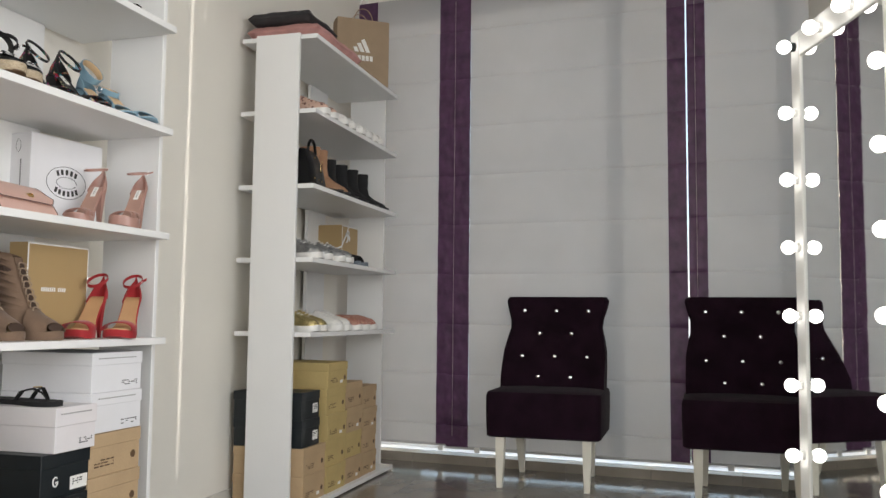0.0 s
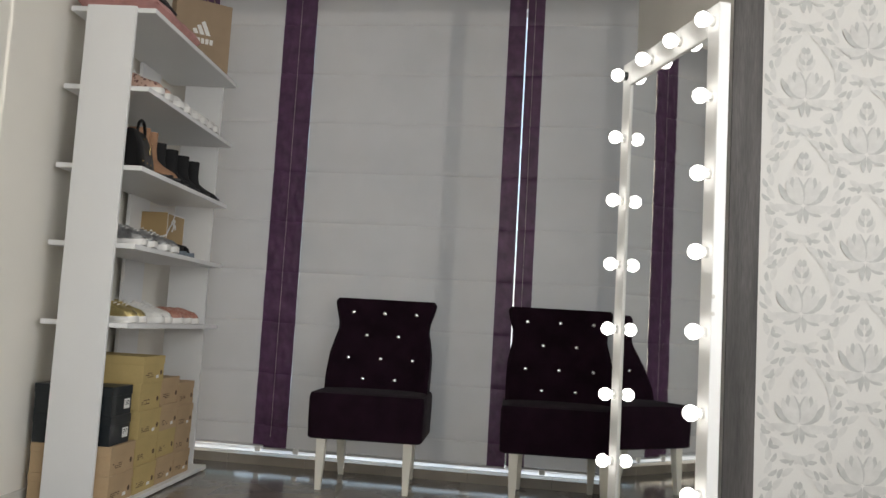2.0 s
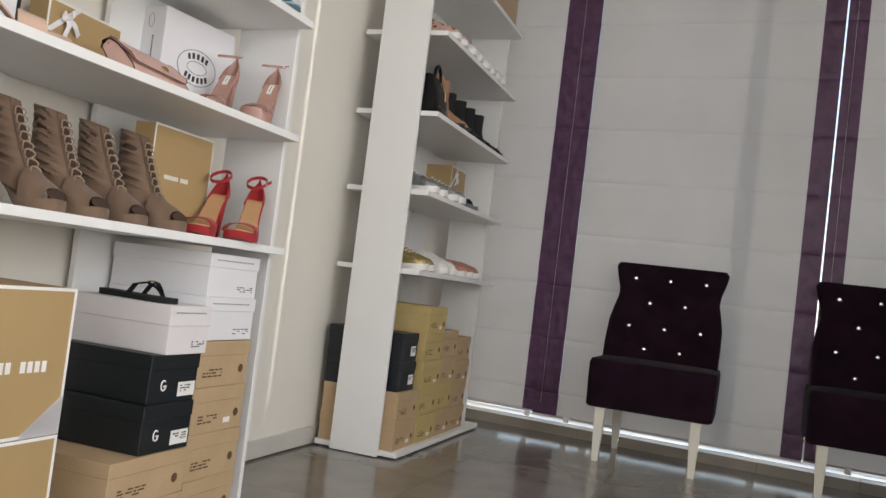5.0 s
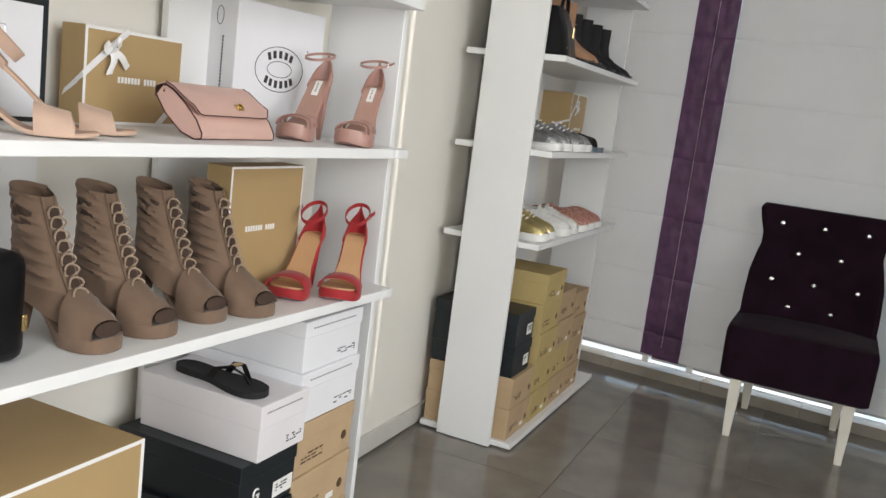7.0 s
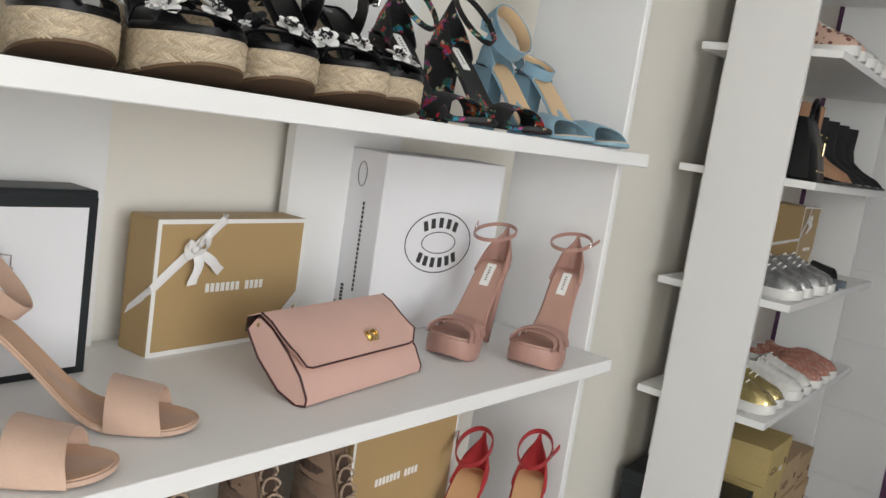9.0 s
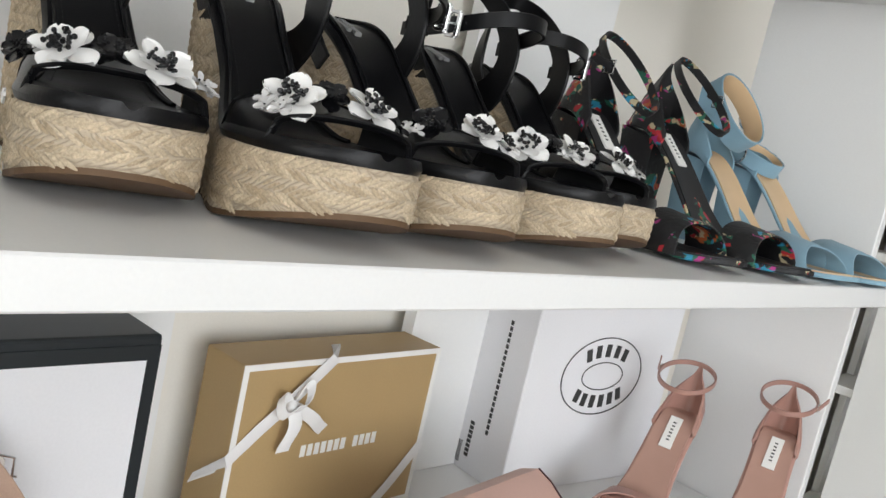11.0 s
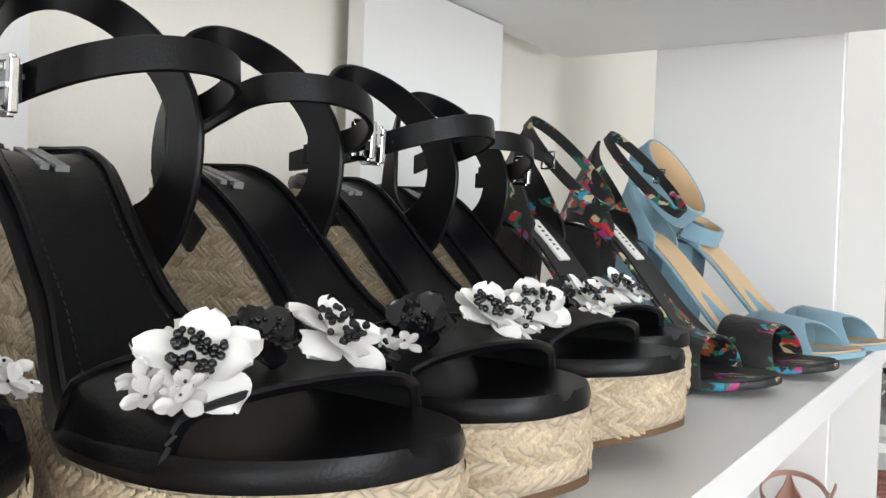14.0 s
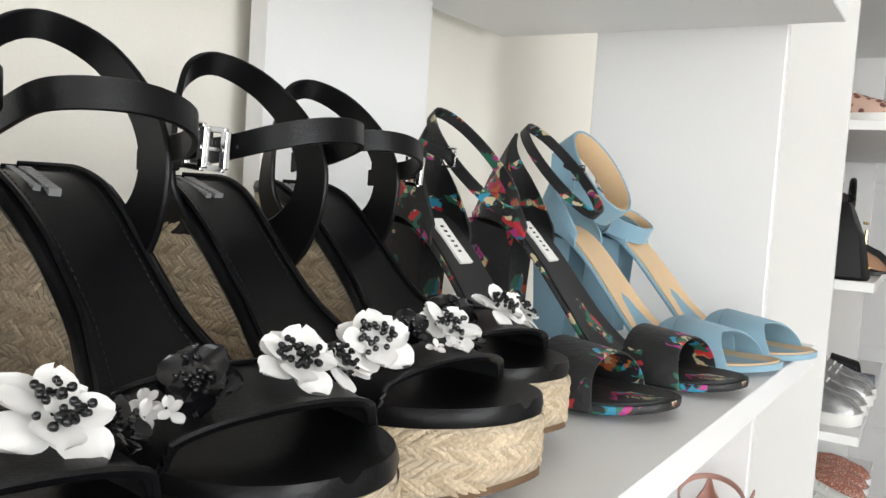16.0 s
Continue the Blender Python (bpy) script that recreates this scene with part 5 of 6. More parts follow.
def shoe_box(m, w, d, h, material, label, lid=0.32, style="", seed=1, group="shoe boxes", category="box"):
    """A lidded box; its front is at local y = 0, width along x, depth towards +y."""
    ob = thing("shoe_box", m, label, category, group)
    zl = h * (1 - lid)
    part("body", box(0.0025, w - 0.0025, 0.0025, d - 0.0025, 0.0, zl + 0.002, 0.0012, segments=1), material, ob)
    top = part("lid", box(0.0, w, 0.0, d, zl, h, 0.0015, segments=1), material, ob)
    rnd = random.Random(seed)
    fz = Matrix.Identity(4)
    if style == "kraft":
        bars("print", ob, Matrix.Translation((w * 0.10, 0.0025, h * 0.10)), label_rows(rnd, w * 0.42, h * 0.34, 3), M_PRINTB)
        part("round_mark", lathe([(0.012, 0.0), (0.012, 0.0006), (0.001, 0.0007)], 18, m=Matrix.Translation((w * 0.86, 0.0025, h * 0.36)) @ Matrix.Rotation(radians(90), 4, "X")), M_PRINTB, ob, "dark round mark")
        if seed % 2 == 0:
            bars("sticker", ob, Matrix.Translation((w * 0.62, 0.0024, h * 0.16)), [(0, w * 0.13, 0, h * 0.12)], M_PRINTW)
    elif style == "label":
        tag = bars("sticker", ob, Matrix.Translation((w * 0.58, 0.0024, h * 0.08)), [(0, w * 0.38, 0, h * 0.34)], M_PRINTW)
        bars("print", ob, Matrix.Translation((w * 0.60, 0.0014, h * 0.10)), label_rows(rnd, w * 0.34, h * 0.30, 3), M_PRINT)
    elif style == "letter":
        bars("sticker", ob, Matrix.Translation((w * 0.60, 0.0022, h * 0.10)), [(0, w * 0.36, 0, h * 0.30)], M_PRINTW)
        bars("print", ob, Matrix.Translation((w * 0.62, 0.0012, h * 0.12)), label_rows(rnd, w * 0.32, h * 0.26, 3), M_PRINT)
        own = tube([Vector((w * 0.30 + 0.0095 * math.cos(a), 0.002, h * 0.36 + 0.0125 * math.sin(a))) for a in (radians(45 + 290 * q / 14) for q in range(15))], 0.0021, n=6)
        box(w * 0.30, w * 0.30 + 0.011, 0.0008, 0.0025, h * 0.36 - 0.004, h * 0.36, bm=own)
        part("round_mark", own, M_PRINTW, ob, "white curved mark")
    elif style == "small":
        bars("print", ob, Matrix.Translation((w * 0.56, 0.0024, h * 0.06)), label_rows(rnd, w * 0.38, h * 0.24, 3), M_PRINT)
        bars("fine_print", ob, Matrix.Translation((w * 0.10, -0.0001, h * 0.84)), [(w * 0.02 + k * w * 0.05, w * 0.055 + k * w * 0.05, 0, h * 0.03) for k in range(15)], M_GREYLEA)
    elif style == "dark_small":
        bars("sticker", ob, Matrix.Translation((w * 0.62, 0.0022, h * 0.20)), [(0, w * 0.28, 0, h * 0.34)], M_PRINTW)
        bars("print", ob, Matrix.Translation((w * 0.64, 0.0012, h * 0.24)), label_rows(rnd, w * 0.24, h * 0.28, 3), M_PRINT)
    return ob


def front(x, y, z, turn=0.0):
    """Pose of a box whose front faces the room (+x): its width runs along +y, its depth to the wall."""
    return Matrix.Translation((x, y, z)) @ Matrix.Rotation(radians(90 + turn), 4, "Z")


Z0 = 0.030
# stacks under the first unit
for k in range(4):
    shoe_box(front(-0.500 - 0.004 * (k % 2), 2.728, Z0 + 0.1256 * k, (0.8, -0.6, 0.5, 0)[k]), 0.248, 0.33, 0.1250, M_KRAFT, "brown kraft shoe box with dark printing in a stack", style="kraft", seed=20 + k)
for k in range(2):
    shoe_box(front(-0.505 - 0.006 * k, 2.735 + 0.004 * k, 0.534 + 0.1185 * k, -0.6), 0.238, 0.33, 0.118, M_WHITEBOX, "white shoe box with small printed label", style="small", seed=30 + k)
for k in range(2):
    shoe_box(front(-0.49, 2.425, Z0 + 0.1135 * k, 0.4 * k), 0.295, 0.33, 0.113, M_KRAFT, "wide brown kraft shoe box with dark printing", style="kraft", seed=40 + k)
for k in range(2):
    shoe_box(front(-0.497 - 0.006 * k, 2.528 + 0.012 * k, 0.258 + 0.1225 * k), 0.197, 0.335, 0.122, M_BLACKBOX, "black shoe box with white mark and label", style="letter", seed=50 + k)
shoe_box(front(-0.492, 2.575, 0.503), 0.170, 0.325, 0.124, M_LILACBOX, "off-white shoe box with a small label", style="small", seed=60, lid=0.42)


def gift_box(m, w, d, h, label, trim=0.008, mark=None, bow=False, patch=False):
    """Tan box with a white border round its front, marked with white bars."""
    ob = thing("gift_box", m, label, "box", "tan gift boxes")
    part("body", box(0, w, 0.0, d, 0, h, 0.0012, segments=1), M_GOLDBOX, ob)
    own = bmesh.new()
    for r in ((0, w, 0, trim), (0, w, h - trim, h), (0, trim, trim, h - trim), (w - trim, w, trim, h - trim)):
        box(r[0], r[1], -0.0007, 0.0, r[2], r[3], bm=own)
    part("border", own, M_PRINTW, ob, "white border")
    if mark:
        x0, x1, z0, z1 = mark
        step = (x1 - x0) / 12
        for k in range(12):
            if k != 7:
                bars("lettering", ob, Matrix.Identity(4), [(x0 + k * step, x0 + (k + 0.68) * step, z0, z1)], M_PRINTW, 0.0006)
    if patch:
        own = bmesh.new()
        vs = [own.verts.new(p) for p in ((w - 0.001, -0.0012, 0.001), (w - 0.001, -0.0012, 0.085), (w - 0.115, -0.0012, 0.001))]
        own.faces.new(vs)
        bmesh.ops.solidify(own, geom=list(own.faces), thickness=0.0005)
        part("corner_sticker", own, M_WHITEBOX, ob, "white corner sticker")
    if bow:
        # ribbon across one upper corner and the opposite lower corner, with a tied bow
        k1, k2 = (0.0, h * 0.50), (w * 0.50, h)
        c = Vector((w * 0.20, -0.006, h * 0.78))
        pts = [Vector((-0.001, d * 0.8, h * 0.30)), Vector((-0.0015, -0.001, h * 0.50)), Vector((w * 0.10, -0.002, h * 0.64)), c, Vector((w * 0.40, -0.002, h + 0.0005)), Vector((w * 0.50, d * 0.5, h + 0.0015))]
        part("ribbon", ribbon(pts, [Vector((0, -0.006, 0.013)), Vector((-0.005, 0, 0.012)), Vector((-0.009, 0, 0.010)), Vector((-0.009, 0, 0.010)), Vector((-0.010, 0, 0.008)), Vector((0.013, 0, 0.0))], 0.0008), M_SATIN, ob, "white satin ribbon", smooth=True)
        part("ribbon", ribbon([Vector((w * 0.74, -0.002, 0.001)), Vector((w * 0.86, -0.0022, h * 0.17)), Vector((w + 0.001, -0.001, h * 0.38)), Vector((w + 0.0015, d * 0.4, h * 0.45))], [Vector((-0.009, 0, 0.010))] * 3 + [Vector((0, 0.0, 0.014))], 0.0008), M_SATIN, ob, "white satin ribbon")
        for dx, dz in ((-0.016, 0.004), (0.018, 0.016)):
            pts = [c + Vector((dx * math.sin(a) * (1.0), -0.004 - 0.008 * math.sin(a / 2) ** 2, dz * math.sin(a) + 0.009 * math.sin(2 * a))) for a in (math.pi * q / 10 for q in range(11))]
            part("bow_loop", ribbon(pts, [Vector((0.003, -0.006, 0.009))] * 11, 0.0009), M_SATIN, ob, "white satin bow", smooth=True)
        part("bow_knot", ball(c + Vector((0, -0.005, 0)), 0.0062, squash=1.2), M_SATIN, ob, smooth=True)
        for ex, ez in ((0.004, -0.046), (0.050, -0.030)):
            pts = [c + Vector((ex * f + 0.003 * math.sin(5 * f), -0.006 - 0.004 * math.sin(4 * f), ez * f)) for f in np.linspace(0, 1, 9)]
            part("bow_tail", ribbon(pts, [Vector((0.012, -0.004, 0.003)) if ex < 0.02 else Vector((0.006, -0.004, 0.011))] * 9, 0.0008), M_SATIN, ob, "white satin bow tail", smooth=True)
    return ob


for k in range(2):
    gift_box(front(-0.503, 1.960, Z0 + 0.004 + 0.312 * k, 0.5), 0.305, 0.30, 0.310, "large tan gift box with white border and lettering", 0.007, (0.03, 0.252, 0.135, 0.158), patch=bool(k))
gift_box(front(-0.802, 2.362, ZB, 2.0), 0.264, 0.058, 0.180, "tan gift box tied with a white satin bow", 0.006, (0.085, 0.190, 0.080, 0.092), bow=True)
gift_box(front(-0.657, 2.624, ZC_, 0.0), 0.262, 0.065, 0.282, "tall tan gift box standing behind the red sandals", 0.005, (0.06, 0.165, 0.140, 0.152))


def framed_box():
    """White box with a black lid and black edges."""
    ob = thing("framed_box", front(-0.790, 1.983, ZB, 0), "white-fronted box with black edges and black lid", "box")
    w, d, h = 0.288, 0.060, 0.208
    part("body", box(0, w, 0, d, 0, h - 0.004, 0.001, segments=1), M_WHITEBOX, ob)
    own = bmesh.new()
    for r in ((0, w, 0, 0.008), (0, w, h - 0.012, h), (0, 0.010, 0.008, h - 0.012), (w - 0.010, w, 0.008, h - 0.012)):
        box(r[0], r[1], -0.001, 0.0, r[2], r[3], bm=own)
    box(-0.001, w + 0.001, 0.0, d, h - 0.004, h + 0.008, 0.003, bm=own)
    part("edging", own, M_BLACKBOX, ob, "black edging and lid")


framed_box()


def oval_box():
    """White box with a double oval mark."""
    w, d, h = 0.285, 0.098, 0.292
    ob = thing("boot_box", Matrix.Translation((-0.770, 2.742, ZB)) @ Matrix.Rotation(radians(90 - 8), 4, "Z"), "tall white boot box with a black oval emblem", "box")
    part("body", box(0, w, 0.0, d, 0, h, 0.0015, segments=1), M_WHITEBOX, ob)
    c = (0.140, 0.150)
    own = bmesh.new()
    for a_, b_, r in ((0.078, 0.052, 0.0009), (0.040, 0.0185, 0.0008)):
        tube([Vector((c[0] + a_ * math.cos(a), -0.0004, c[1] + b_ * math.sin(a))) for a in (2 * math.pi * q / 40 for q in range(40))], r, own, n=5, loop=True)
    part("emblem", own, M_PRINT, ob, "black oval emblem")
    for sign, n in ((1, 5), (-1, 6)):
        for k in range(n):
            a = radians(90 + sign * (0 + 18 * (k - (n - 1) / 2))) if sign > 0 else radians(270 + 17 * (k - (n - 1) / 2))
            m = Matrix.Translation((c[0] + 0.060 * math.cos(a), -0.0006, c[1] + 0.0345 * math.sin(a))) @ Matrix.Rotation(-(a - radians(90)) * 0.45 if sign > 0 else -(a - radians(270)) * 0.45, 4, "Y")
            own = bmesh.new()
            for x0, x1, z0, z1 in ((-0.0048, 0.0048, -0.0085, 0.0085),):
                box(x0, x1, 0, 0.0006, z0, z1, bm=own, m=m)
            part("lettering", own, M_PRINT, ob)
    own = bmesh.new()
    for k in range(20):
        box(-0.0006, 0.0, 0.040, 0.0445, 0.06 + k * 0.0075, 0.0655 + k * 0.0075, bm=own)
    part("side_print", own, M_PRINT, ob, "black side printing")
    own = bmesh.new()
    for k in range(8):
        box(-0.0006, 0.0, 0.066, 0.073, 0.020 + k * 0.006, 0.0245 + k * 0.006, bm=own)
    part("side_print", own, M_PRINT, ob, "black side printing")
    own = bmesh.new()
    for k in range(12):
        box(-0.0006, 0.0, 0.080, 0.094, 0.008 + k * 0.0024, 0.0092 + k * 0.0024, bm=own)
    part("side_print", own, M_PRINT, ob, "black side printing")
    own = tube([Vector((-0.0004, 0.055 + 0.0105 * math.cos(a), 0.252 + 0.020 * math.sin(a))) for a in (2 * math.pi * q / 30 for q in range(30))], 0.0006, n=5, loop=True)
    part("side_emblem", own, M_PRINT, ob)


oval_box()


def clutch():
    """Pink flap clutch standing on its base, leaning back."""
    ob = thing("clutch_bag", place(-0.567, 2.416, ZB, 5.5), "pale pink leather clutch bag with gold clasp", "bag")
    w = 0.245
    prof = [(0.002, 0.003), (0.003, 0.012), (-0.010, 0.035), (-0.034, 0.060), (-0.062, 0.082), (-0.080, 0.090), (-0.097, 0.086), (-0.100, 0.070), (-0.078, 0.040), (-0.042, 0.010), (-0.012, 0.0)]
    rings = []
    for y, k in ((0.004, 0.93), (0.0015, 0.98), (0.0, 1.0), (w, 1.0), (w - 0.0015, 0.98), (w - 0.004, 0.93)):
        cx, cz = -0.045, 0.045
        rings.append([Vector((cx + (x - cx) * k, y, cz + (z - cz) * k)) for x, z in prof])
    rings = [rings[2]] + [[Vector((p.x, y, p.z)) for p in rings[2]] for y in np.linspace(0.02, w - 0.02, 8)] + [rings[3]]
    part("body", loft(rings), M_PINK, ob, smooth=True)
    for y in (0.0, w):
        own = tube([Vector((x, y, z)) for x, z in prof], 0.0016, n=6, loop=True)
        part("edging", own, M_PIPING, ob, "dark red painted edge")
        s = -1 if y == 0 else 1
        own = loft([[Vector((x, y + s * 0.0003, z)) for x, z in prof], [Vector((-0.036 + (x + 0.036) * 0.72, y - s * 0.010, 0.052 + (z - 0.052) * 0.8)) for x, z in prof]], cap=False)
    # flap over the top and down the front
    fl = [(-0.104, 0.066), (-0.103, 0.086), (-0.083, 0.0945), (-0.066, 0.0875), (-0.048, 0.0745), (-0.030, 0.0605), (-0.012, 0.042)]
    own = bmesh.new()
    n = 24
    grid = []
    for k, (x, z) in enumerate(fl):
        row = []
        for i in range(n + 1):
            f = i / n
            e = min(f, 1 - f) * w
            cut = 0.0
            if k >= len(fl) - 2:
                r = 0.022
                cut = (r - math.sqrt(max(0.0, r * r - max(0.0, r - e) ** 2))) * (1.0 if k == len(fl) - 1 else 0.25)
            row.append(Vector((x + 0.0035 - cut * 0.4, -0.0015 + (w + 0.003) * f, z + 0.002 + cut * 0.8)))
        grid.append(row)
    inner = Vector((-0.0018, 0, -0.0022))
    own = loft([[r[i] for r in grid] + [r[i] + inner for r in reversed(grid)] for i in range(n + 1)])
    part("flap", own, M_PINK, ob, smooth=True)
    edge = [r[0] for r in grid[2:]] + grid[-1][1:-1] + [r[-1] for r in reversed(grid[2:])]
    part("edging", tube(edge, 0.0013, n=6), M_PIPING, ob, "dark red painted edge")
    own = box(-0.011, 0.011, -0.002, 0.0, -0.008, 0.008, 0.0012)
    bmesh.ops.transform(own, matrix=Matrix.Translation((-0.024, w * 0.62, 0.061)) @ Matrix.Rotation(radians(90), 4, "Z") @ Matrix.Rotation(radians(-50), 4, "X"), verts=own.verts)
    part("clasp_plate", own, M_GOLD, ob, "gold clasp plate")
    own = tube([Vector((-0.0225 - 0.004 * math.sin(a), w * 0.63 + 0.009 * math.cos(a), 0.064 + 0.004 * math.sin(a))) for a in (2 * math.pi * q / 14 for q in range(14))], 0.0018, n=6, loop=True)
    part("clasp", own, M_GOLD, ob, "gold turn clasp", smooth=True)
    own = ball((-0.084, 0.005, 0.080), 0.006)
    part("snap", own, M_GOLD, ob)


clutch()


def tote_bag():
    ob = thing("hand_bag", place(-0.692, 1.990, ZC_, 0), "black leather bag with a small gold fitting", "bag")
    part("body", box(-0.10, 0.105, 0.0, 0.105, 0.0, 0.170, 0.022, segments=3), M_LEATHER, ob, smooth=True)
    part("fitting", box(0.104, 0.109, 0.088, 0.098, 0.05, 0.075, 0.002), M_GOLD, ob, "gold fitting")


tote_bag()


def flip_flop():
    ob = thing("flip_flop", place(-0.775, 2.645, 0.6275, -6), "black toe-post sandal with gold trim on a box", "sandal")
    la = Last(0.255, 0.082, 0.016, 0.013, 0.002, 1)
    part("sole", slab(la, la.z, lambda s: 0.0, 0.0, dish=0.002, n=26), M_BLACKSUEDE, ob, smooth=True)
    for v in (-1, 1):
        pts = [la.at(0.82, 0.05, 0.002), la.at(0.76, 0.12 * v, 0.022), la.at(0.66, 0.45 * v, 0.034), la.at(0.54, 0.85 * v, 0.026), la.at(0.46, 1.0 * v, 0.0)]
        part("strap", ribbon(pts, [Vector((0.012, 0.004 * v, 0.002))] * 2 + [Vector((0.018, 0, 0.0))] * 3, 0.003), M_LEATHER, ob, smooth=True)
    part("trim", box(0.165, 0.180, -0.010, 0.012, 0.049, 0.053, 0.002), M_GOLD, ob, "gold bow trim")


flip_flop()


# ---- second unit ----
def sneaker(m, label, upper, group, sole=M_SOLE, length=0.26, toe=None, lace=True, high=0.075):
    ob = thing("sneaker", m, label, "shoe", group)
    la = Last(length, 0.092, 0.028, 0.024, 0.006)
    part("sole", slab(la, lambda s: la.z(s) + 0.004, lambda s: 0.0 + (0.006 * ((s - 0.85) / 0.15) ** 2 if s > 0.85 else 0), 0.004, bulge=0.003), sole, ob, smooth=True)
    own = bmesh.new()
    rings = []
    for s in (0.0, 0.03, 0.08, 0.18, 0.30, 0.42, 0.55, 0.68, 0.80, 0.90, 0.96, 0.995):
        hw = la.hw(s) + 0.001
        h = float(np.interp(s, (0, 0.08, 0.18, 0.36, 0.46, 0.6, 0.8, 0.93, 1.0), (high, high + 0.006, high - 0.004, high, high + 0.008, 0.062, 0.045, 0.034, 0.008)))
        open_ = 0.10 < s < 0.40
        ring = []
        for k in range(13):
            a = math.pi * k / 12
            y, z = -math.cos(a), math.sin(a) ** 0.6
            if open_ and 3 < k < 9:
                z *= 0.72
            ring.append(Vector((s * la.l, la.bend(s) + y * hw * (1 - 0.18 * z), la.z(s) + h * z)))
        rings.append(ring)
    loft(rings, own, closed=False)
    part("upper", own, upper, ob, smooth=True)
    if toe:
        part("toe_cap", slab(la, lambda s: la.z(s) + 0.030, lambda s: la.z(s) + 0.002, 0.0022, 0.84, 1.0, n=10), toe, ob, smooth=True)
    if lace:
        for k in range(4):
            s = 0.46 + 0.065 * k
            h = float(np.interp(s, (0.46, 0.6, 0.8), (high + 0.008, 0.062, 0.045))) + 0.002
            part("lace", tube([Vector((s * la.l, -0.016, la.z(s) + h - 0.006)), Vector((s * la.l + 0.003, 0, la.z(s) + h)), Vector((s * la.l, 0.016, la.z(s) + h - 0.006))], 0.0022, n=5), M_PRINTW, ob)
    return ob


# lowest shelf of the second unit
for x, y, t_ in ((-0.745, 4.30, -2), (-0.748, 4.395, -2)):
    sneaker(place(x, y, 0.812, t_), "gold metallic sneaker with white sole", M_GOLDLEA, "gold sneakers")
for x, y, t_ in ((-0.735, 4.56, 0), (-0.735, 4.66, 0)):
    sneaker(place(x, y, 0.812, t_), "white studded leather sneaker", M_WHITELEA, "white sneakers")
for x, y, t_ in ((-0.730, 4.80, 0), (-0.730, 4.91, 0), (-0.730, 5.02, 0)):
    sneaker(place(x, y, 0.812, t_), "rose glitter slip-on shoe with white sole", M_GLITTER, "glitter slip-ons", lace=False, high=0.050)
# next shelf: silver sneakers, tan box, dark slides
for x, y, t_ in ((-0.740, 4.31, -3), (-0.738, 4.42, -3), (-0.730, 4.55, 0), (-0.728, 4.65, 0)):
    sneaker(place(x, y, 1.157, t_), "shiny silver metallic sneaker", M_SILVER, "silver sneakers")
gift_box(front(-0.70, 5.065, 1.157, 0), 0.245, 0.170, 0.250, "tan gift box tied with a white satin bow", 0.006, (0.085, 0.190, 0.080, 0.092), bow=True)
for y in (4.80, 4.91):
    ob = thing("slide", place(-0.735, y, 1.157, 0), "dark blue-grey slide sandal with a wide strap", "sandal", "slides")
    la = Last(0.255, 0.090, 0.030, 0.020, 0.004)
    part("sole", slab(la, la.z, lambda s: 0.0, 0.0, dish=0.003), M_BLUEGREY, ob, smooth=True)
    part("strap", strap_over(la, 0.68, 0.68, 0.045, 0.075, 0.004, n=16, lean=0.006, taper=1.1), M_BLACKSUEDE, ob, smooth=True)


def handled_bag():
    ob = thing("hand_bag", place(-0.575, 4.295, 1.502, 6), "black studded leather handbag with a top handle", "bag")
    rings = []
    for z, a, b_ in ((0, 0.075, 0.098), (0.008, 0.08, 0.105), (0.10, 0.062, 0.10), (0.165, 0.035, 0.09), (0.175, 0.028, 0.085)):
        rings.append([Vector((a * max(-1, min(1, 1.3 * math.cos(t))), b_ * max(-1, min(1, 1.3 * math.sin(t))), z)) for t in (2 * math.pi * q / 20 for q in range(20))])
    part("body", loft(rings), M_LEATHER, ob, smooth=True)
    part("handle", tube([Vector((0.03, 0.055 * math.cos(a), 0.165 + 0.062 * math.sin(a))) for a in np.linspace(0, math.pi, 16)], 0.0075), M_LEATHER, ob, smooth=True)
    for y, z in ((-0.06, 0.13), (0.06, 0.13), (-0.08, 0.03), (0.08, 0.03), (-0.02, 0.03), (0.03, 0.03)):
        part("stud", ball((0.078 - 0.10 * z, y, z), 0.0038), M_GOLD, ob, "small gold stud")
    part("tag", box(0.066, 0.071, 0.02, 0.045, 0.075, 0.115, 0.002), M_GOLD, ob, "gold tag")


handled_bag()


def tall_boot(m, label, material, group, h=0.20):
    ob = thing("ankle_boot", m, label, "boot", group)
    la = Last(0.24, 0.082, 0.050, 0.010, 0.004)
    part("sole", slab(la, lambda s: la.z(s), lambda s: max(0.001, la.z(s) - 0.006), 0.002), M_PRINT, ob, smooth=True)
    part("heel", heel_post(la, 0.01, 0.24, 0.0, 0.026, 0.022, 0.12), M_PRINT, ob)
    rings = []
    for f in np.linspace(0, 1, 16):
        xf = float(np.interp(f, (0, 0.12, 0.25, 0.4, 0.6, 1), (0.985, 0.90, 0.66, 0.50, 0.46, 0.47))) * la.l
        xb = float(np.interp(f, (0, 0.2, 0.6, 1), (0.0, 0.0, 0.012, 0.005)))
        hw = float(np.interp(f, (0, 0.12, 0.25, 0.4, 1), (0.034, 0.037, 0.034, 0.032, 0.036)))
        zf, zb = la.z(0.9) + (h - la.z(0.9)) * f, la.h + (h - la.h) * f
        rings.append([Vector(((xb + xf) / 2 + (xf - xb) / 2 * math.cos(a), hw * math.sin(a), (zb + zf) / 2 + (zf - zb) / 2 * math.cos(a))) for a in (2 * math.pi * q / 22 for q in range(22))])
    part("upper", loft(rings), material, ob, smooth=True)
    return ob


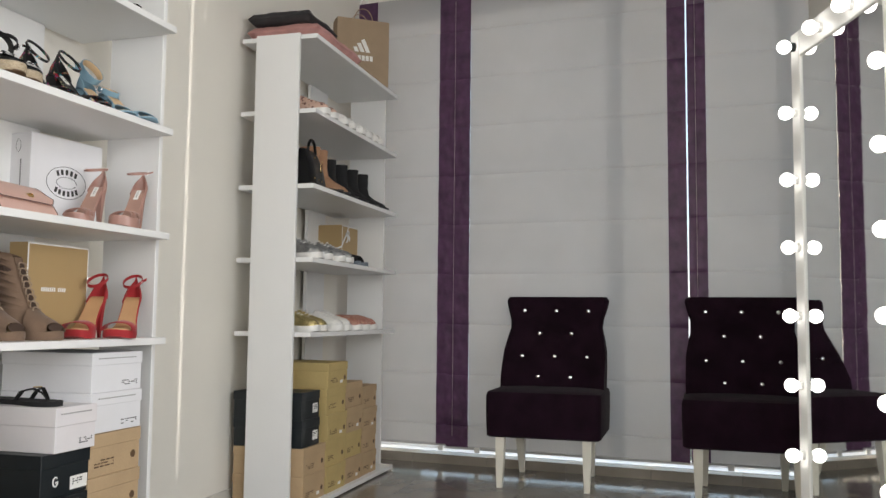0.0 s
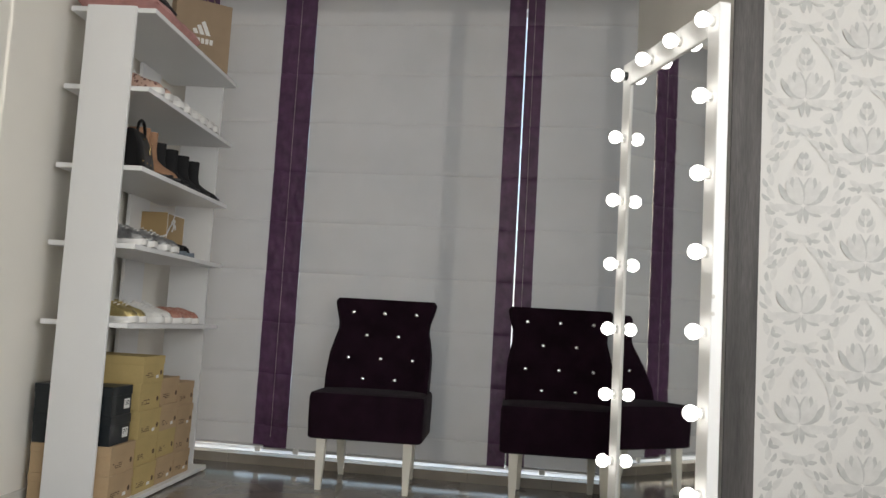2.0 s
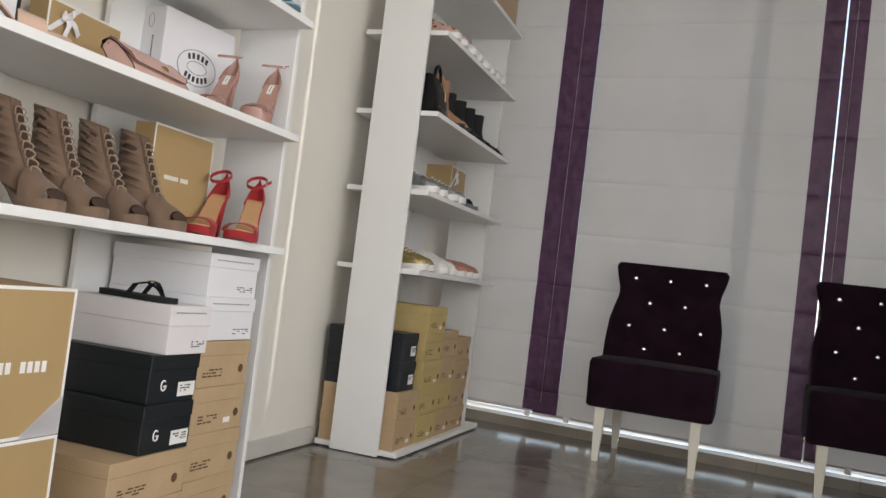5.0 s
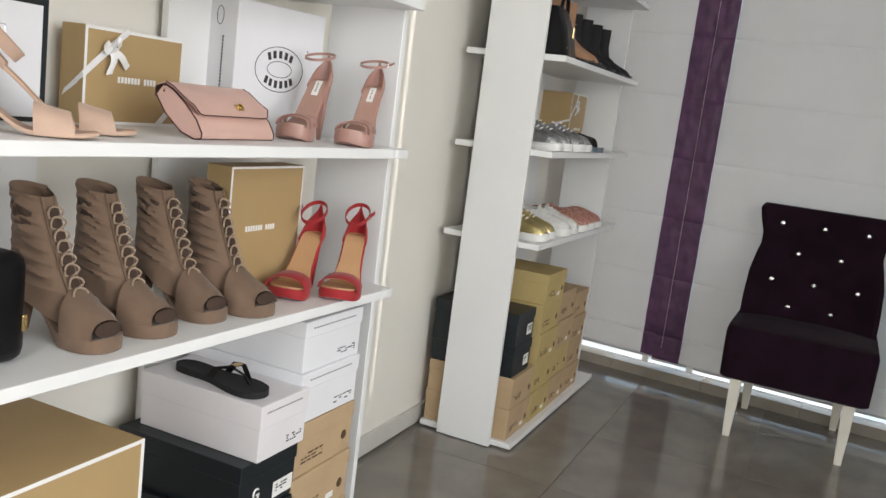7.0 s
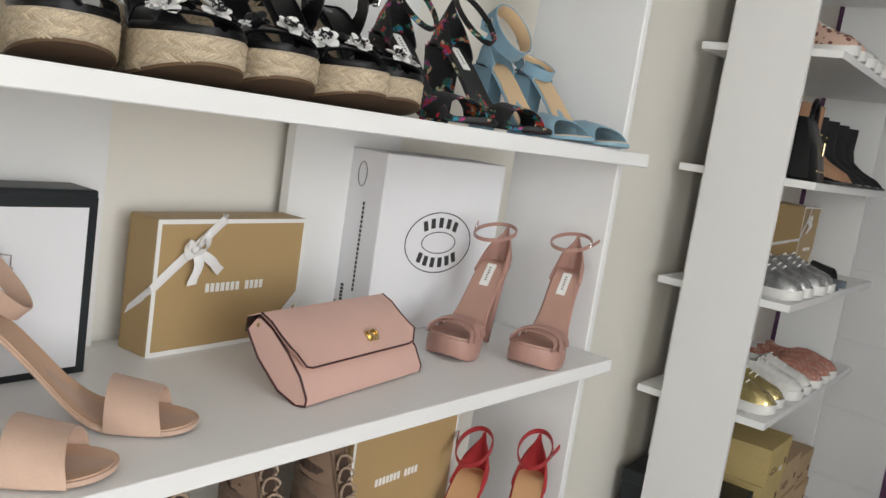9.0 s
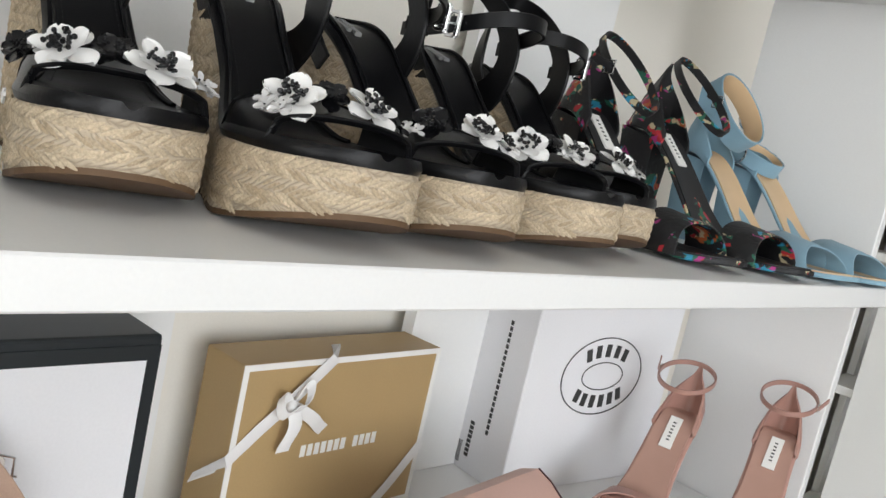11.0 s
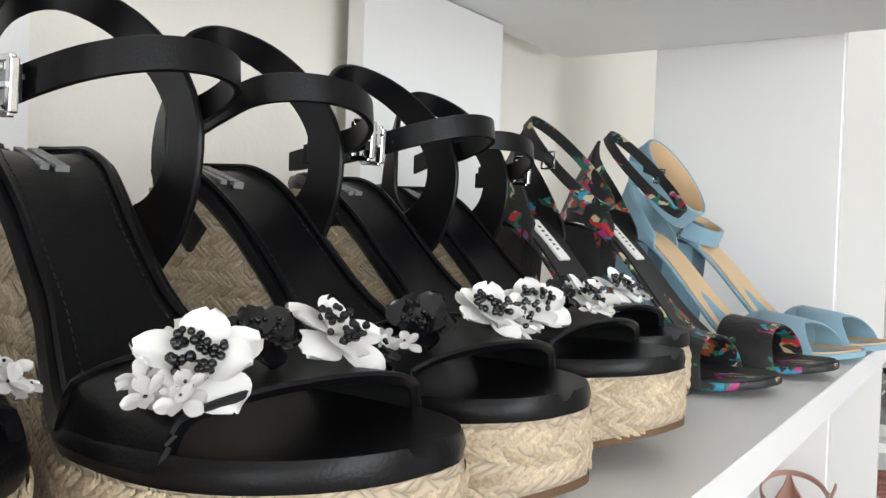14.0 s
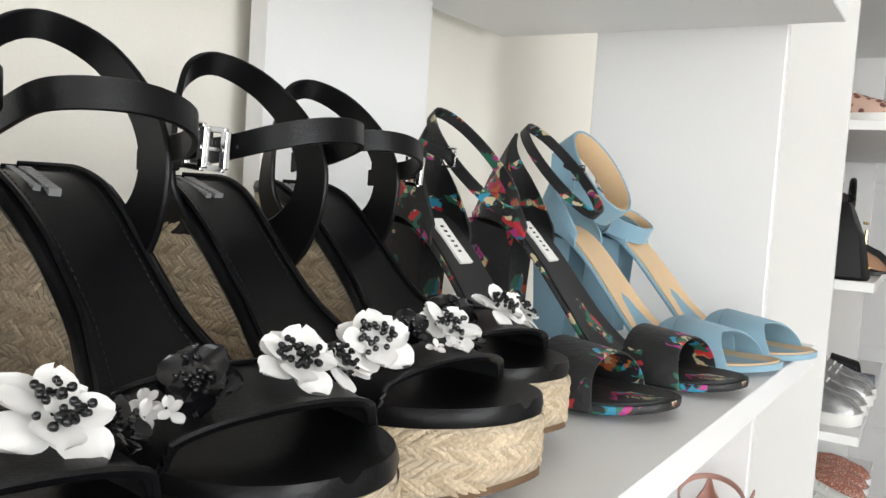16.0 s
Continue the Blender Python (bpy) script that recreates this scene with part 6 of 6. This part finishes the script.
for y in (4.49, 4.58):
    tall_boot(place(-0.700, y, 1.502, 0), "tan suede ankle boot", M_TANLEA, "tan ankle boots", 0.235)
for y in (4.74, 4.90, 5.06, 5.22):
    tall_boot(place(-0.720, y, 1.502, 0), "black suede ankle boot", M_BLACKSUEDE, "black ankle boots", 0.215)
# upper shelf of the second unit
for x, y in ((-0.735, 4.33), (-0.735, 4.43)):
    sneaker(place(x, y, 1.858, 0), "spotted beige sneaker with thick white sole", M_LEOPARD, "spotted sneakers")
for y in (4.57, 4.67, 4.80, 4.90):
    sneaker(place(-0.735, y, 1.858, 0), "plain white leather sneaker", M_WHITELEA, "plain white sneakers", high=0.055)
for y in (5.00, 5.09):
    sneaker(place(-0.735, y, 1.858, 0), "white sneaker with dark speckles", speckled("white speckled leather", (0.74, 0.72, 0.69), (0.10, 0.08, 0.08), 70, 0.4), "speckled sneakers", high=0.06)


def folded_clothes(z, dz, material, label, y0=4.20, x0=-0.855, w=0.36, d=0.42, seed=0):
    ob = thing("folded_garment", Matrix.Translation((x0, y0, z)), label, "clothing", "folded garments")
    own = bmesh.new()
    nx, ny = 16, 18
    rings = []
    top, bot = [], []
    for j in range(ny + 1):
        rt, rb = [], []
        for i in range(nx + 1):
            u, v = i / nx, j / ny
            e = min(u, 1 - u, v, 1 - v)
            r = min(1.0, e / 0.08) ** 0.5
            wob = 0.012 * noise.noise((u * 4 + seed, v * 4, seed)) + 0.004 * noise.noise((u * 13, v * 13, seed))
            ex, ey = 0.012 * noise.noise((v * 5, seed, 1)), 0.012 * noise.noise((u * 5, seed, 2))
            rt.append(own.verts.new((u * w + ex, v * d + ey, dz * (0.5 + 0.5 * r) + wob * r)))
            rb.append(own.verts.new((u * w + ex, v * d + ey, dz * 0.5 * (1 - r) if e > 0 else dz * 0.5 - 0.001)))
        top.append(rt), bot.append(rb)
    for g in (top, bot):
        for a, c in zip(g, g[1:]):
            for i in range(nx):
                own.faces.new((a[i], a[i + 1], c[i + 1], c[i]))
    bmesh.ops.remove_doubles(own, verts=own.verts, dist=0.0025)
    part("cloth", own, material, ob, smooth=True)
    return ob


folded_clothes(2.216, 0.075, M_PINKCLOTH, "salmon pink garment folded in a clear bag", w=0.375, d=0.56, seed=1)
folded_clothes(2.291, 0.060, M_BLACKCLOTH, "black garment folded in a clear bag", w=0.33, d=0.34, seed=2)


def paper_bag():
    w, d, h = 0.31, 0.11, 0.40
    ob = thing("paper_bag", Matrix.Translation((-0.735, 5.02, 2.216)) @ Matrix.Rotation(radians(36), 4, "Z"), "brown paper shopping bag with white striped emblem", "bag")
    own = bmesh.new()
    for x0, x1, y0, y1 in ((0, w, 0, 0.002), (0, w, d - 0.002, d), (0, 0.002, 0.002, d - 0.002), (w - 0.002, w, 0.002, d - 0.002)):
        box(x0, x1, y0, y1, 0, h, bm=own)
    box(0, w, 0, d, 0, 0.002, bm=own)
    part("body", own, M_PAPERBAG, ob)
    own = bmesh.new()
    for k, hh in enumerate((0.030, 0.055, 0.080)):
        x = 0.105 + k * 0.034
        vs = [own.verts.new(p) for p in ((x, -0.0006, 0.205), (x + 0.025, -0.0006, 0.205), (x + 0.025 - hh * 0.45, -0.0006, 0.205 + hh), (x - hh * 0.45 + 0.004, -0.0006, 0.205 + hh * 0.86))]
        own.faces.new(vs)
    part("emblem", own, M_PRINTW, ob, "three white slanted stripes")
    for k in range(6):
        bars("lettering", ob, Matrix.Translation((0.075, -0.0002, 0.155)), [(k * 0.024, k * 0.024 + 0.018, 0, 0.030)], M_PRINTW)
    for y in (0.006, d - 0.006):
        part("handle", tube([Vector((w / 2 + 0.055 * math.cos(a), y, h - 0.01 + 0.075 * math.sin(a))) for a in np.linspace(0, math.pi, 14)], 0.0028, n=6), M_PAPERBAG, ob, "twisted paper handle")


paper_bag()

# stacked boxes under the second unit
for k in range(2):
    shoe_box(front(-0.502, 4.195, Z0 + 0.1256 * k), 0.245, 0.36, 0.125, M_KRAFT, "brown kraft shoe box with dark printing in a stack", style="kraft", seed=70 + k)
for k in range(2):
    shoe_box(front(-0.515, 4.195 - 0.006 * k, 0.2815 + 0.1265 * k), 0.200, 0.350, 0.126, M_BLACKBOX, "black shoe box with a white label", style="dark_small", seed=74 + k)
for k in range(5):
    shoe_box(front(-0.500 - 0.006 * (k % 2), 4.450 + 0.004 * (k % 3), Z0 + 0.1256 * k), 0.245, 0.345, 0.125, M_KRAFTY, "yellowish kraft shoe box with dark printing", style="kraft", seed=80 + k)
for k in range(4):
    shoe_box(front(-0.502 - 0.005 * (k % 2), 4.705, Z0 + 0.1285 * k), 0.225, 0.34, 0.128, (M_KRAFT, M_KRAFTY)[k == 1], "brown kraft shoe box with dark printing in a stack", style="kraft", seed=90 + k)
for k in range(4):
    shoe_box(front(-0.505 - 0.004 * (k % 2), 4.940, Z0 + 0.1195 * k), 0.220, 0.34, 0.119, M_KRAFT, "brown kraft shoe box with dark printing in a stack", style="kraft", seed=100 + k)
# floor tiles, last of the large pieces
tile_mesh = mesh_of(box(-0.2994, 0.2994, -0.2994, 0.2994, -0.006, 0.0, 0.0005, segments=1), "tile", M_TILE)
for i in range(-1, 7):
    for j in range(-2, 11):
        t_ = new("tile", tile_mesh)
        t_.location = (0.05 + i * 0.6, 0.1 + j * 0.6, 0.0)
        t_.parent = floor
